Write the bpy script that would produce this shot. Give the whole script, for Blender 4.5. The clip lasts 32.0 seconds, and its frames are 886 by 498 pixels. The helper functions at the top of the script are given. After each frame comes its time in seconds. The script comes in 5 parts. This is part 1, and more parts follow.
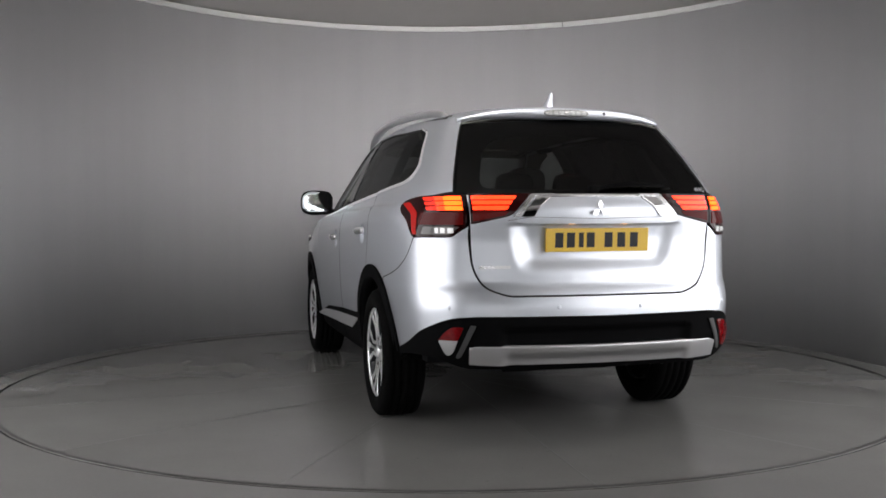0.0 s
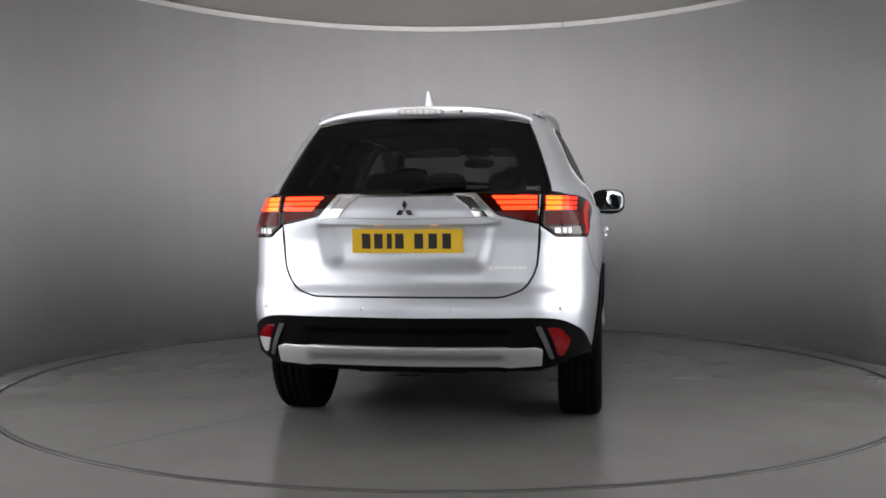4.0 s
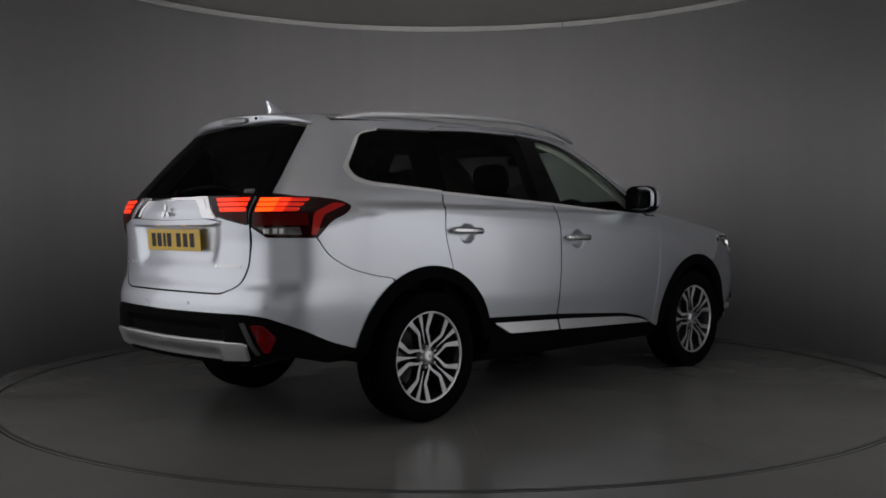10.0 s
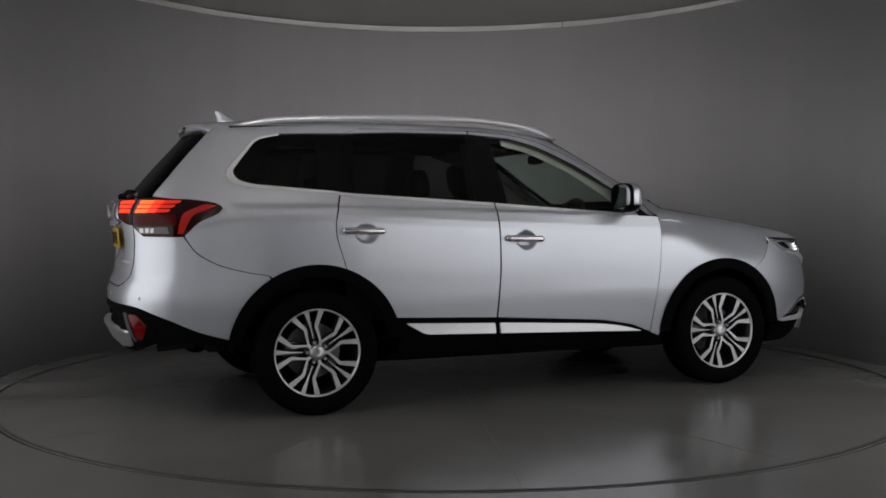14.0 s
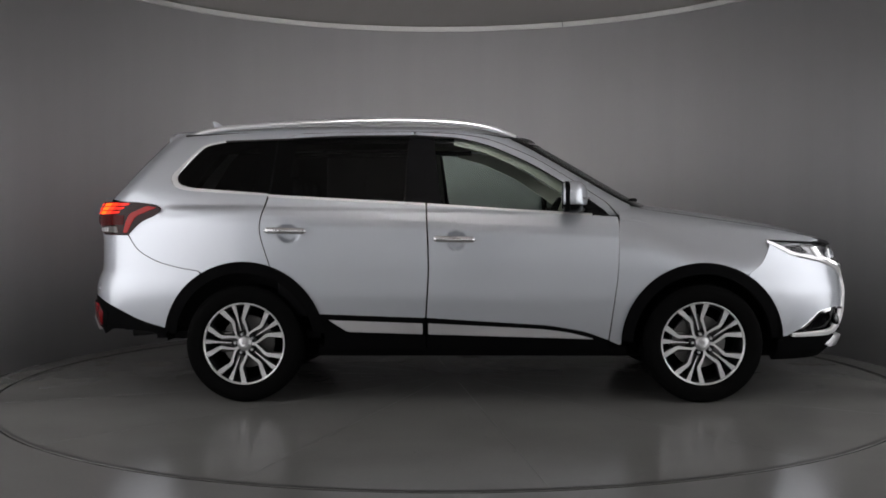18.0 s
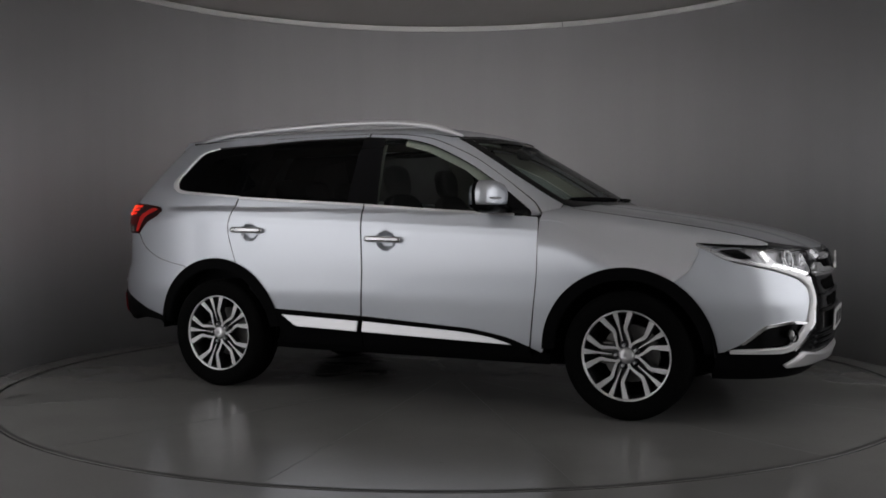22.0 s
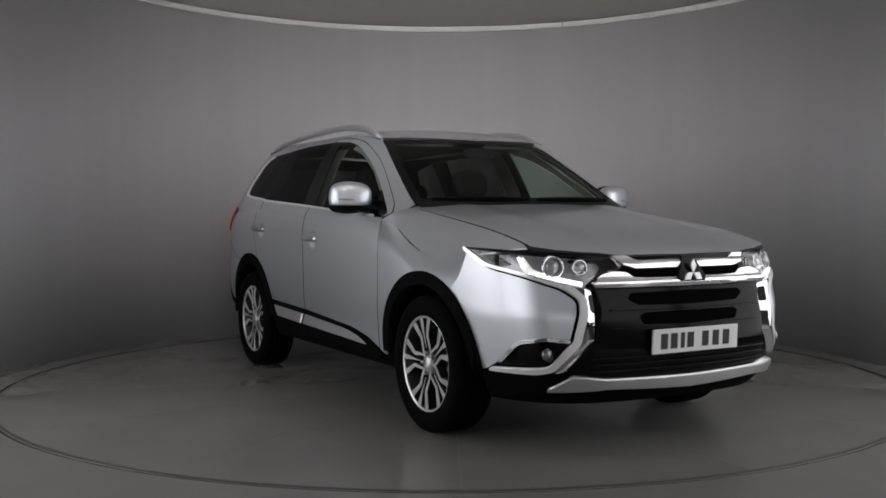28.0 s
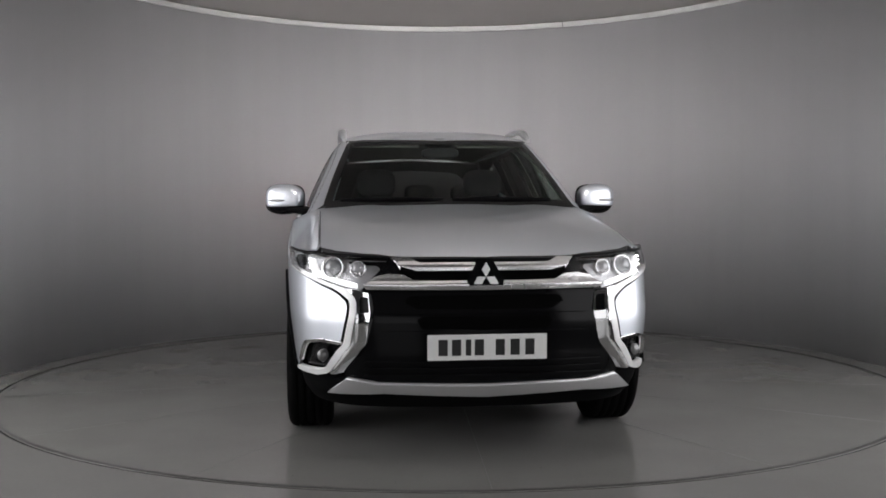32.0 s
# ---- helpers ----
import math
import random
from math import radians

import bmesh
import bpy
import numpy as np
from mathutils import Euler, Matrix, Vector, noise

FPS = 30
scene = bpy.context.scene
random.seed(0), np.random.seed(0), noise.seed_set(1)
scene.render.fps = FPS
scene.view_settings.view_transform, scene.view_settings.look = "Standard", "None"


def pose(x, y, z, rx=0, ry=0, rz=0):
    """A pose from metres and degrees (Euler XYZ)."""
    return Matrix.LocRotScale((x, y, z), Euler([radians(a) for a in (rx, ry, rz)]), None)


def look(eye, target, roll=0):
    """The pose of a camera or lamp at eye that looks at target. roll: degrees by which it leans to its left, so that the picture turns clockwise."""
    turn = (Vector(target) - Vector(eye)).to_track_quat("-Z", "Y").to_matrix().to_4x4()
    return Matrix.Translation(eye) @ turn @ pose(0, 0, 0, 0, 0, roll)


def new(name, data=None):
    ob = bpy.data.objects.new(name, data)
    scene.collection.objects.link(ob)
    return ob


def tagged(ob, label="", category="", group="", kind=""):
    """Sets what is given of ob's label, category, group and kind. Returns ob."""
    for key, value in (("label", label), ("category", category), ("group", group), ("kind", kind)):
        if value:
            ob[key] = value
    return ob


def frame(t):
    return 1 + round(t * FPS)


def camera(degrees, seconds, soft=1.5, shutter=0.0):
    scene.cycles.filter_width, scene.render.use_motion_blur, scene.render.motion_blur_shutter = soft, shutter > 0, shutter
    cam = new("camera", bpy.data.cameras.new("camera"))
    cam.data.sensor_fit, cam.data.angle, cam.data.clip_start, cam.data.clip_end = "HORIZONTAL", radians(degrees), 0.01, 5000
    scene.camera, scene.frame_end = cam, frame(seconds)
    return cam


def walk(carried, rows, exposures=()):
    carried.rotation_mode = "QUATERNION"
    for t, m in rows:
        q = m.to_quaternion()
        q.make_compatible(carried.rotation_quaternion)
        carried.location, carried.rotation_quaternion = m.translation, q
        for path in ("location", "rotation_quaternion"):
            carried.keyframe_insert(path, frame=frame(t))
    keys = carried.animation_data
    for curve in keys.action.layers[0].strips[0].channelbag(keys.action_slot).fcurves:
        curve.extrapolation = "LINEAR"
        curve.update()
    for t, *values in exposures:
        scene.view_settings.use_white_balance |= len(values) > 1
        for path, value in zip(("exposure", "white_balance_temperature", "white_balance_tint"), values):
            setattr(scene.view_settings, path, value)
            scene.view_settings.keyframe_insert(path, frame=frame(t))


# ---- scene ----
# ---- the camera: it stands still on its tripod before the open side of the booth ----
EYE = (0.0, -6.66, 1.07)
PAN, TILT, ROLL = radians(-0.416), radians(1.753), -0.265
AIM = (EYE[0] + math.sin(PAN) * math.cos(TILT), EYE[1] + math.cos(PAN) * math.cos(TILT), EYE[2] - math.sin(TILT))
cam = camera(48.86, 32.0, soft=1.7)
walk(cam, [(0, look(EYE, AIM, ROLL)), (32, look(EYE, AIM, ROLL))],
     exposures=[(0, 0.40), (2.5, 0.70), (6, 0.14), (7, -0.15), (8, -0.50), (9, -1.05), (10, -1.22), (13, -1.08), (17.5, -0.33), (19, -0.80), (20, -0.90), (22, -0.86), (23, -1.16), (25.5, -0.80), (28, -0.16), (29, -0.13), (30, 0.18), (31, 0.64), (32, 0.38)])

# ---- light: unseen soft panels beside, behind and above the camera ----
world = bpy.data.worlds.new("studio_dark")
scene.world = world
world.use_nodes = True
world.node_tree.nodes["Background"].inputs[0].default_value = (0.5, 0.5, 0.52, 1)
world.node_tree.nodes["Background"].inputs[1].default_value = 0.0
# side and strip follow reflections and wall edges; long, top, back are added fill
SIDE_LIGHT, LONG_FILL, STRIP_LIGHT, TOP_FILL, BACK_FILL = 1.8, 1.9, 10.0, 63.0, 0.8


# ---- materials ----
def material(name, color, rough=0.5, metal=0.0, spec=0.5, coat=0.0, coat_rough=0.03, glow=0.0, glow_color=None,
             transmission=0.0, ior=1.45, alpha=1.0):
    m = bpy.data.materials.new(name)
    m.use_nodes = True
    b = m.node_tree.nodes["Principled BSDF"]
    b.inputs["Base Color"].default_value = (*color, 1)
    b.inputs["Roughness"].default_value = rough
    b.inputs["Metallic"].default_value = metal
    b.inputs["Specular IOR Level"].default_value = spec
    b.inputs["Coat Weight"].default_value = coat
    b.inputs["Coat Roughness"].default_value = coat_rough
    b.inputs["Transmission Weight"].default_value = transmission
    b.inputs["IOR"].default_value = ior
    if glow:
        b.inputs["Emission Color"].default_value = (*(glow_color or color), 1)
        b.inputs["Emission Strength"].default_value = glow
    return m


def grain(m, scale=40.0, amount=0.15, rough_amount=0.1, bump=0.0, stretch=(1, 1, 1), coords="Object", detail=6, big=0.0, big_scale=1.2):
    """Varies a material's colour, roughness and relief by noise at two scales."""
    nt = m.node_tree
    b = nt.nodes["Principled BSDF"]
    co = nt.nodes.new("ShaderNodeTexCoord")
    mp = nt.nodes.new("ShaderNodeMapping")
    mp.inputs["Scale"].default_value = stretch
    nt.links.new(co.outputs[coords], mp.inputs["Vector"])
    n1 = nt.nodes.new("ShaderNodeTexNoise")
    n1.inputs["Scale"].default_value, n1.inputs["Detail"].default_value = scale, detail
    nt.links.new(mp.outputs[0], n1.inputs["Vector"])
    n2 = nt.nodes.new("ShaderNodeTexNoise")
    n2.inputs["Scale"].default_value, n2.inputs["Detail"].default_value = big_scale, 4
    nt.links.new(mp.outputs[0], n2.inputs["Vector"])
    base = tuple(b.inputs["Base Color"].default_value)
    mix = nt.nodes.new("ShaderNodeMix")
    mix.data_type = "RGBA"
    mix.inputs[6].default_value = tuple(c * (1 - amount) for c in base[:3]) + (1,)
    mix.inputs[7].default_value = tuple(min(1, c * (1 + amount)) for c in base[:3]) + (1,)
    nt.links.new(n1.outputs[0], mix.inputs[0])
    mix2 = nt.nodes.new("ShaderNodeMix")
    mix2.data_type, mix2.blend_type = "RGBA", "MULTIPLY"
    mix2.inputs[0].default_value = 1.0
    ramp = nt.nodes.new("ShaderNodeMapRange")
    ramp.inputs[1].default_value, ramp.inputs[2].default_value = 0.3, 0.7
    ramp.inputs[3].default_value, ramp.inputs[4].default_value = 1 - big, 1.0
    nt.links.new(n2.outputs[0], ramp.inputs[0])
    nt.links.new(mix.outputs[2], mix2.inputs[6])
    nt.links.new(ramp.outputs[0], mix2.inputs[7])
    nt.links.new(mix2.outputs[2], b.inputs["Base Color"])
    r = b.inputs["Roughness"].default_value
    rr = nt.nodes.new("ShaderNodeMapRange")
    rr.inputs[1].default_value, rr.inputs[2].default_value = 0.3, 0.7
    rr.inputs[3].default_value, rr.inputs[4].default_value = max(0.02, r - rough_amount), min(1, r + rough_amount)
    nt.links.new(n2.outputs[0], rr.inputs[0])
    nt.links.new(rr.outputs[0], b.inputs["Roughness"])
    if bump:
        bp = nt.nodes.new("ShaderNodeBump")
        bp.inputs["Strength"].default_value, bp.inputs["Distance"].default_value = bump, 0.004
        nt.links.new(n1.outputs[0], bp.inputs["Height"])
        nt.links.new(bp.outputs[0], b.inputs["Normal"])
    return m


WALL = grain(material("wall_vinyl", (0.38, 0.38, 0.387), rough=0.36, spec=0.35), scale=3.0, amount=0.03, rough_amount=0.08,
             bump=0.10, stretch=(3, 3, 0.10), big=0.05)
FLOOR = grain(material("floor_paint", (0.208, 0.205, 0.196), rough=0.20, spec=0.4), scale=60, amount=0.06, rough_amount=0.03,
              bump=0.015, big=0.10, big_scale=1.6)
CEIL = grain(material("ceiling_paint", (0.52, 0.50, 0.48), rough=0.8), scale=30, amount=0.03, rough_amount=0.05, big=0.06)
TRIM_WHITE = grain(material("white_trim", (0.52, 0.52, 0.51), rough=0.5), scale=20, amount=0.03)
DARK_WALL = grain(material("dark_studio_wall", (0.04, 0.04, 0.042), rough=0.8), scale=8, amount=0.1)
GAP = material("dark_gap", (0.012, 0.012, 0.012), rough=0.9)
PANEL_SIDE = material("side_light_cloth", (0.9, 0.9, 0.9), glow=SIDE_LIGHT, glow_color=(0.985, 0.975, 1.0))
PANEL_LONG = material("long_light_cloth", (0.9, 0.9, 0.9), glow=LONG_FILL, glow_color=(0.985, 0.975, 1.0))
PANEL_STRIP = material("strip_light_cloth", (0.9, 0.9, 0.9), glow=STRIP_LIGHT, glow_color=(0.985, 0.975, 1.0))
PANEL_TOP = material("top_light_cloth", (0.9, 0.9, 0.9), glow=TOP_FILL, glow_color=(1.0, 0.965, 0.965))
PANEL_BACK = material("back_light_cloth", (0.9, 0.9, 0.9), glow=BACK_FILL, glow_color=(0.985, 0.98, 1.0))
FRAME_BLACK = material("black_metal_frame", (0.03, 0.03, 0.03), rough=0.5)


# ---- mesh helpers ----
def link_mesh(name, verts, faces, mat, parent=None, label="", smooth=False, normals=None):
    me = bpy.data.meshes.new(name)
    me.from_pydata([tuple(v) for v in verts], [], [tuple(f) for f in faces])
    me.materials.append(mat)
    me.polygons.foreach_set("use_smooth", [smooth] * len(me.polygons))
    me.update()
    if normals is not None:
        me.normals_split_custom_set_from_vertices([tuple(n) for n in normals])
    ob = new(name, me)
    ob.parent = parent
    if label:
        ob["label"] = label
    return ob


def part(name, bm, mat, parent=None, label="", smooth=False):
    me = bpy.data.meshes.new(name)
    bm.to_mesh(me)
    bm.free()
    me.materials.append(mat)
    me.polygons.foreach_set("use_smooth", [smooth] * len(me.polygons))
    ob = new(name, me)
    ob.parent = parent
    if label:
        ob["label"] = label
    return ob


def box_bm(lo, hi, bevel=0.0, seg=2, m=None):
    bm = bmesh.new()
    bmesh.ops.create_cube(bm, size=1)
    bmesh.ops.scale(bm, vec=[b - a for a, b in zip(lo, hi)], verts=bm.verts)
    bmesh.ops.translate(bm, vec=[(a + b) / 2 for a, b in zip(lo, hi)], verts=bm.verts)
    if bevel:
        bmesh.ops.bevel(bm, geom=bm.edges[:], offset=bevel, segments=seg, affect="EDGES", profile=0.6)
    if m is not None:
        bm.transform(m)
    return bm


def lathe(profile, n, axis="z", close=True, a0=0.0, a1=2 * math.pi):
    """A turned form: profile of (radius, height) round the z or y axis."""
    full = abs(a1 - a0 - 2 * math.pi) < 1e-6
    verts, faces, k = [], [], len(profile)
    m = n if full else n + 1
    for i in range(m):
        a = a0 + (a1 - a0) * i / n
        for r, h in profile:
            verts.append((r * math.cos(a), r * math.sin(a), h) if axis == "z" else (r * math.cos(a), h, r * math.sin(a)))
    for i in range(n):
        j = (i + 1) % m
        for q in range(k - 1 if not close else k):
            w = (q + 1) % k
            faces.append((i * k + q, j * k + q, j * k + w, i * k + w) if axis == "z" else (i * k + w, j * k + w, j * k + q, i * k + q))
    if not full and close:
        faces += [tuple(range(k))[::-1], tuple(range(n * k, n * k + k))] if axis == "z" else [tuple(range(k)), tuple(range(n * k, n * k + k))[::-1]]
    return verts, faces


# ---- the booth ----
R_TABLE, R_WALL, H_WALL = 2.90, 3.115, 2.935
TABLE_AT = (0.01, 0.03)

tagged(link_mesh("floor", *lathe([(R_TABLE + 0.014, -0.05), (R_TABLE + 0.014, 0), (6.0, 0), (14.0, 0.0), (14.0, -0.05)], 160), FLOOR),
       "glossy grey painted studio floor round the turntable", "floor", kind="structure").location = (*TABLE_AT, 0)
# upright rim faces are coloured near black for the shade in the gap
bpy.data.objects["floor"].data.materials.append(GAP)
for q in bpy.data.objects["floor"].data.polygons:
    q.material_index = int(abs(q.normal.z) < 0.5)
tagged(link_mesh("floor_pit", *lathe([(0.0, -0.06), (R_TABLE + 0.05, -0.06), (R_TABLE + 0.05, -0.02), (0.0, -0.02)], 96), GAP),
       "dark pit under the turntable", "floor", kind="structure").location = (*TABLE_AT, -0.03)
wv, wf = lathe([(R_WALL, -0.02), (R_WALL + 0.10, -0.02), (R_WALL + 0.10, H_WALL), (R_WALL, H_WALL)], 180, a0=radians(-13), a1=radians(193))
wall = tagged(link_mesh("wall_round", wv, wf, WALL, smooth=False), "curved pale grey vinyl wall of the photo booth", "wall", kind="structure")
for q in wall.data.polygons:
    q.use_smooth = abs(q.normal.z) < 0.5 and len(q.vertices) == 4
tagged(link_mesh("trim_ring", *lathe([(R_WALL - 0.025, H_WALL), (R_WALL + 0.10, H_WALL), (R_WALL + 0.10, H_WALL + 0.045), (R_WALL - 0.025, H_WALL + 0.045)],
                                     180, a0=radians(-13), a1=radians(193)), TRIM_WHITE),
       "white trim band along the top of the round wall", "trim", kind="structure")
tagged(link_mesh("ceiling", [(-7, -11, 2.995), (7, -11, 2.995), (7, 4, 2.995), (-7, 4, 2.995), (-7, -11, 3.1), (7, -11, 3.1), (7, 4, 3.1), (-7, 4, 3.1)],
                 [(3, 2, 1, 0), (4, 5, 6, 7), (0, 1, 5, 4), (1, 2, 6, 5), (2, 3, 7, 6), (3, 0, 4, 7)], CEIL),
       "flat grey painted ceiling", "ceiling", kind="structure")
for nm, lo, hi in (("wall_south", (-7, -11.1, 0), (7, -11, 2.995)), ("wall_west", (-7.1, -11, 0), (-7, 4, 2.995)),
                   ("wall_east", (7, -11, 0), (7.1, 4, 2.995)), ("wall_north", (-7, 4, 0), (7, 4.1, 2.995))):
    tagged(part(nm, box_bm(lo, hi), DARK_WALL), "dark plain studio wall behind the camera", "wall", kind="structure")


def light_panel(name, w, h, mat, m, label):
    """A soft light: an upright black tray with a glowing cloth across its front (local -y)."""
    root = new(name)
    root.matrix_world = m
    part("tray", box_bm((-w / 2 - 0.04, 0.0, -h / 2 - 0.04), (w / 2 + 0.04, 0.12, h / 2 + 0.04), 0.01), FRAME_BLACK, root)
    part("diffuser", box_bm((-w / 2, -0.012, -h / 2), (w / 2, -0.004, h / 2)), mat, root, "glowing white diffuser cloth")
    drop = m.translation.z - h / 2 - 0.04
    if 0.1 < drop < 1:
        for x in (-w / 2 + 0.1, w / 2 - 0.1):
            part("leg", box_bm((x - 0.02, 0.03, -h / 2 - 0.04 - drop), (x + 0.02, 0.09, -h / 2 - 0.03), 0.004), FRAME_BLACK, root)
    return tagged(root, label, "light", group="studio lights")


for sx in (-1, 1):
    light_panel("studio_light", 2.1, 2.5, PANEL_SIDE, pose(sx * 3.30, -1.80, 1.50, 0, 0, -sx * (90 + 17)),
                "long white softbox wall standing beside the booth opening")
    # unseen fill, added to brighten the wings and nose
    light_panel("studio_light", 2.6, 2.5, PANEL_LONG, pose(sx * 3.30, -4.45, 1.50, 0, 0, -sx * (90 + 18)), "wide dimmer white fill panel added unseen between the booth and the camera")
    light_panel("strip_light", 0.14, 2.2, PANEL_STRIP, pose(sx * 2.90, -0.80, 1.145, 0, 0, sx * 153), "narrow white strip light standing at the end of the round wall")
    # unseen fill, added so camera-facing bodywork mirrors something bright
    light_panel("studio_light", 2.0, 2.2, PANEL_BACK, pose(sx * 1.3, -8.6, 1.14, 0, 0, -sx * 174), "broad dim white fill panel added unseen behind the camera")
# unseen fill, added to light the middle of the back wall
top_fill = light_panel("ceiling_light", 2.0, 0.8, PANEL_TOP, pose(0, -4.7, 2.53, 4, 0, 180), "wide white fill panel added unseen above the camera, with a light-shaping black grid")
# slats added to keep this light off the side walls
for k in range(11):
    part("grid_slat", box_bm((-1.0 + 0.2 * k - 0.003, -0.32, -0.40), (-1.0 + 0.2 * k + 0.003, -0.02, 0.40)), FRAME_BLACK, top_fill)
# flap added to keep this light off the car
part("flap", box_bm((-1.06, -1.85, -0.40), (1.06, 0.0, -0.38)), FRAME_BLACK, top_fill)

# ---- the turntable, which turns with the car ----
turntable = tagged(new("turntable"), "round grey painted turntable of fourteen plates flush with the floor", "turntable")
tv, tf = lathe([(0.0, -0.03), (R_TABLE - 0.004, -0.03), (R_TABLE - 0.002, -0.002), (R_TABLE - 0.005, 0.0), (0.0, 0.0)], 160, close=False)
disc = link_mesh("disc", tv, tf, FLOOR, turntable)
# the disc's upright edge is coloured dark likewise, as shade in the gap
disc.data.materials.append(GAP)
for q in disc.data.polygons:
    q.material_index = int(abs(q.normal.z) < 0.5)
# dark band added inside the rim to strengthen the gap's dark line
EDGE = grain(material("dark_edge_band", (0.045, 0.044, 0.042), rough=0.6), scale=30, amount=0.25)
link_mesh("edge_band", *lathe([(R_TABLE - 0.030, -0.004), (R_TABLE - 0.030, 0.0012), (R_TABLE - 0.006, 0.0012), (R_TABLE - 0.006, -0.004)], 160), EDGE, turntable, "thin dark band round the turntable's edge")
JOINT = material("worn_plate_joint", (0.11, 0.108, 0.105), rough=0.6)
for k in range(14):
    ob = part("joint", box_bm((0.30, -0.0016, -0.001), (R_TABLE - 0.008, 0.0016, 0.0007)), JOINT, turntable, "fine dark joint between two plates")
    ob.matrix_basis = pose(0, 0, 0, 0, 0, -80.7 + 360 / 14 * k)
rng = random.Random(5)
sv, sf = [], []
for k in range(110):
    r, a = math.sqrt(rng.uniform(0.2, 8.0)), rng.uniform(0, 2 * math.pi)
    w, h, t = rng.uniform(0.002, 0.016), rng.uniform(0.002, 0.006), rng.uniform(0, math.pi)
    b = len(sv)
    for i in range(7):
        q, e = 2 * math.pi * i / 7, rng.uniform(0.6, 1.1)
        u, v = w * e * math.cos(q), h * e * math.sin(q)
        sv.append((r * math.cos(a) + u * math.cos(t) - v * math.sin(t), r * math.sin(a) + u * math.sin(t) + v * math.cos(t), 0.0006))
    sf.append(tuple(range(b, b + 7)))
tagged(link_mesh("scuff_marks", sv, sf, material("dark_scuff", (0.06, 0.058, 0.055), rough=0.8), turntable, "small dark scuffs and specks of dirt"), kind="stuff")
part("floor_joint", box_bm((-0.002, -5.5, -0.002), (0.002, -R_TABLE - 0.04, 0.0006)), JOINT, None, "fine joint in the studio floor")
tagged(bpy.data.objects["floor_joint"], "fine dark joint in the painted floor before the turntable", "joint", kind="structure")
jt = tagged(part("trim_joint", box_bm((-0.003, -0.004, 0), (0.003, 0.004, 0.045)), GAP), "joint in the white trim band", "trim", kind="structure")
jt.matrix_basis = pose(1.10, math.sqrt((R_WALL - 0.026) ** 2 - 1.10 ** 2), H_WALL)

from mathutils.geometry import delaunay_2d_cdt

# near-black colour that paints the shade inside the panel gaps
GAP_SHADE = material("dark_panel_joint", (0.02, 0.02, 0.021), rough=0.7)


# ---- the car: curves of its form ----
def pchip(xs, ys):
    """A smooth curve through a few points that does not overshoot."""
    xs, ys = np.array(xs, float), np.array(ys, float)
    h, d = np.diff(xs), np.diff(ys) / np.diff(xs)
    m = np.zeros(len(xs))
    for i in range(1, len(xs) - 1):
        if d[i - 1] * d[i] > 0:
            w1, w2 = 2 * h[i] + h[i - 1], h[i] + 2 * h[i - 1]
            m[i] = (w1 + w2) / (w1 / d[i - 1] + w2 / d[i])
    m[0], m[-1] = d[0], d[-1]

    def f(x):
        x = np.clip(np.asarray(x, float), xs[0], xs[-1])
        i = np.clip(np.searchsorted(xs, x) - 1, 0, len(xs) - 2)
        t = (x - xs[i]) / h[i]
        return (ys[i] * (1 + 2 * t) * (1 - t) ** 2 + h[i] * m[i] * t * (1 - t) ** 2
                + ys[i + 1] * t * t * (3 - 2 * t) + h[i] * m[i + 1] * t * t * (t - 1))
    return f


def spline(xs, ys, flat_ends=False):
    """A natural (or flat-ended) cubic curve through a few points."""
    xs, ys = np.array(xs, float), np.array(ys, float)
    n, h = len(xs), np.diff(xs)
    a, r = np.zeros((n, n)), np.zeros(n)
    a[0, 0] = a[-1, -1] = 1
    for i in range(1, n - 1):
        a[i, i - 1:i + 2] = h[i - 1], 2 * (h[i - 1] + h[i]), h[i]
        r[i] = 6 * ((ys[i + 1] - ys[i]) / h[i] - (ys[i] - ys[i - 1]) / h[i - 1])
    if flat_ends:
        a[0, :2], r[0] = (2 * h[0], h[0]), 6 * (ys[1] - ys[0]) / h[0]
        a[-1, -2:], r[-1] = (h[-1], 2 * h[-1]), -6 * (ys[-1] - ys[-2]) / h[-1]
    m = np.linalg.solve(a, r)

    def f(x):
        x = np.clip(np.asarray(x, float), xs[0], xs[-1])
        i = np.clip(np.searchsorted(xs, x) - 1, 0, n - 2)
        u, v = xs[i + 1] - x, x - xs[i]
        return (m[i] * u ** 3 + m[i + 1] * v ** 3) / (6 * h[i]) + (ys[i] / h[i] - m[i] * h[i] / 6) * u + (ys[i + 1] / h[i] - m[i + 1] * h[i] / 6) * v
    return f


def ease(t):
    t = np.clip(t, 0, 1)
    return t * t * t * (t * (6 * t - 15) + 10)


# plan of the lower body, from the middle of the tail round one side to the middle of the nose
PLAN_X = (-2.365, -2.355, -2.33, -2.275, -2.165, -1.93, -1.50, -0.80, 0.0, 0.80, 1.35, 1.70, 1.95, 2.125, 2.23, 2.282, 2.305, 2.31)
PLAN_Y = (0.0, 0.25, 0.48, 0.655, 0.775, 0.848, 0.885, 0.898, 0.902, 0.900, 0.893, 0.870, 0.825, 0.735, 0.59, 0.39, 0.19, 0.0)
PLAN_U = np.concatenate([[0], np.cumsum(np.hypot(np.diff(PLAN_X), np.diff(PLAN_Y)))])
U_END = float(PLAN_U[-1])
plan_x, plan_y = spline(PLAN_U, PLAN_X, True), spline(PLAN_U, PLAN_Y)
nose_shift = pchip((0.2, 0.3, 0.4, 0.5, 0.62, 0.72, 0.82, 0.9, 1.0, 1.2), (-0.14, -0.05, -0.015, 0, 0.0, -0.02, -0.045, -0.08, -0.2, -0.5))
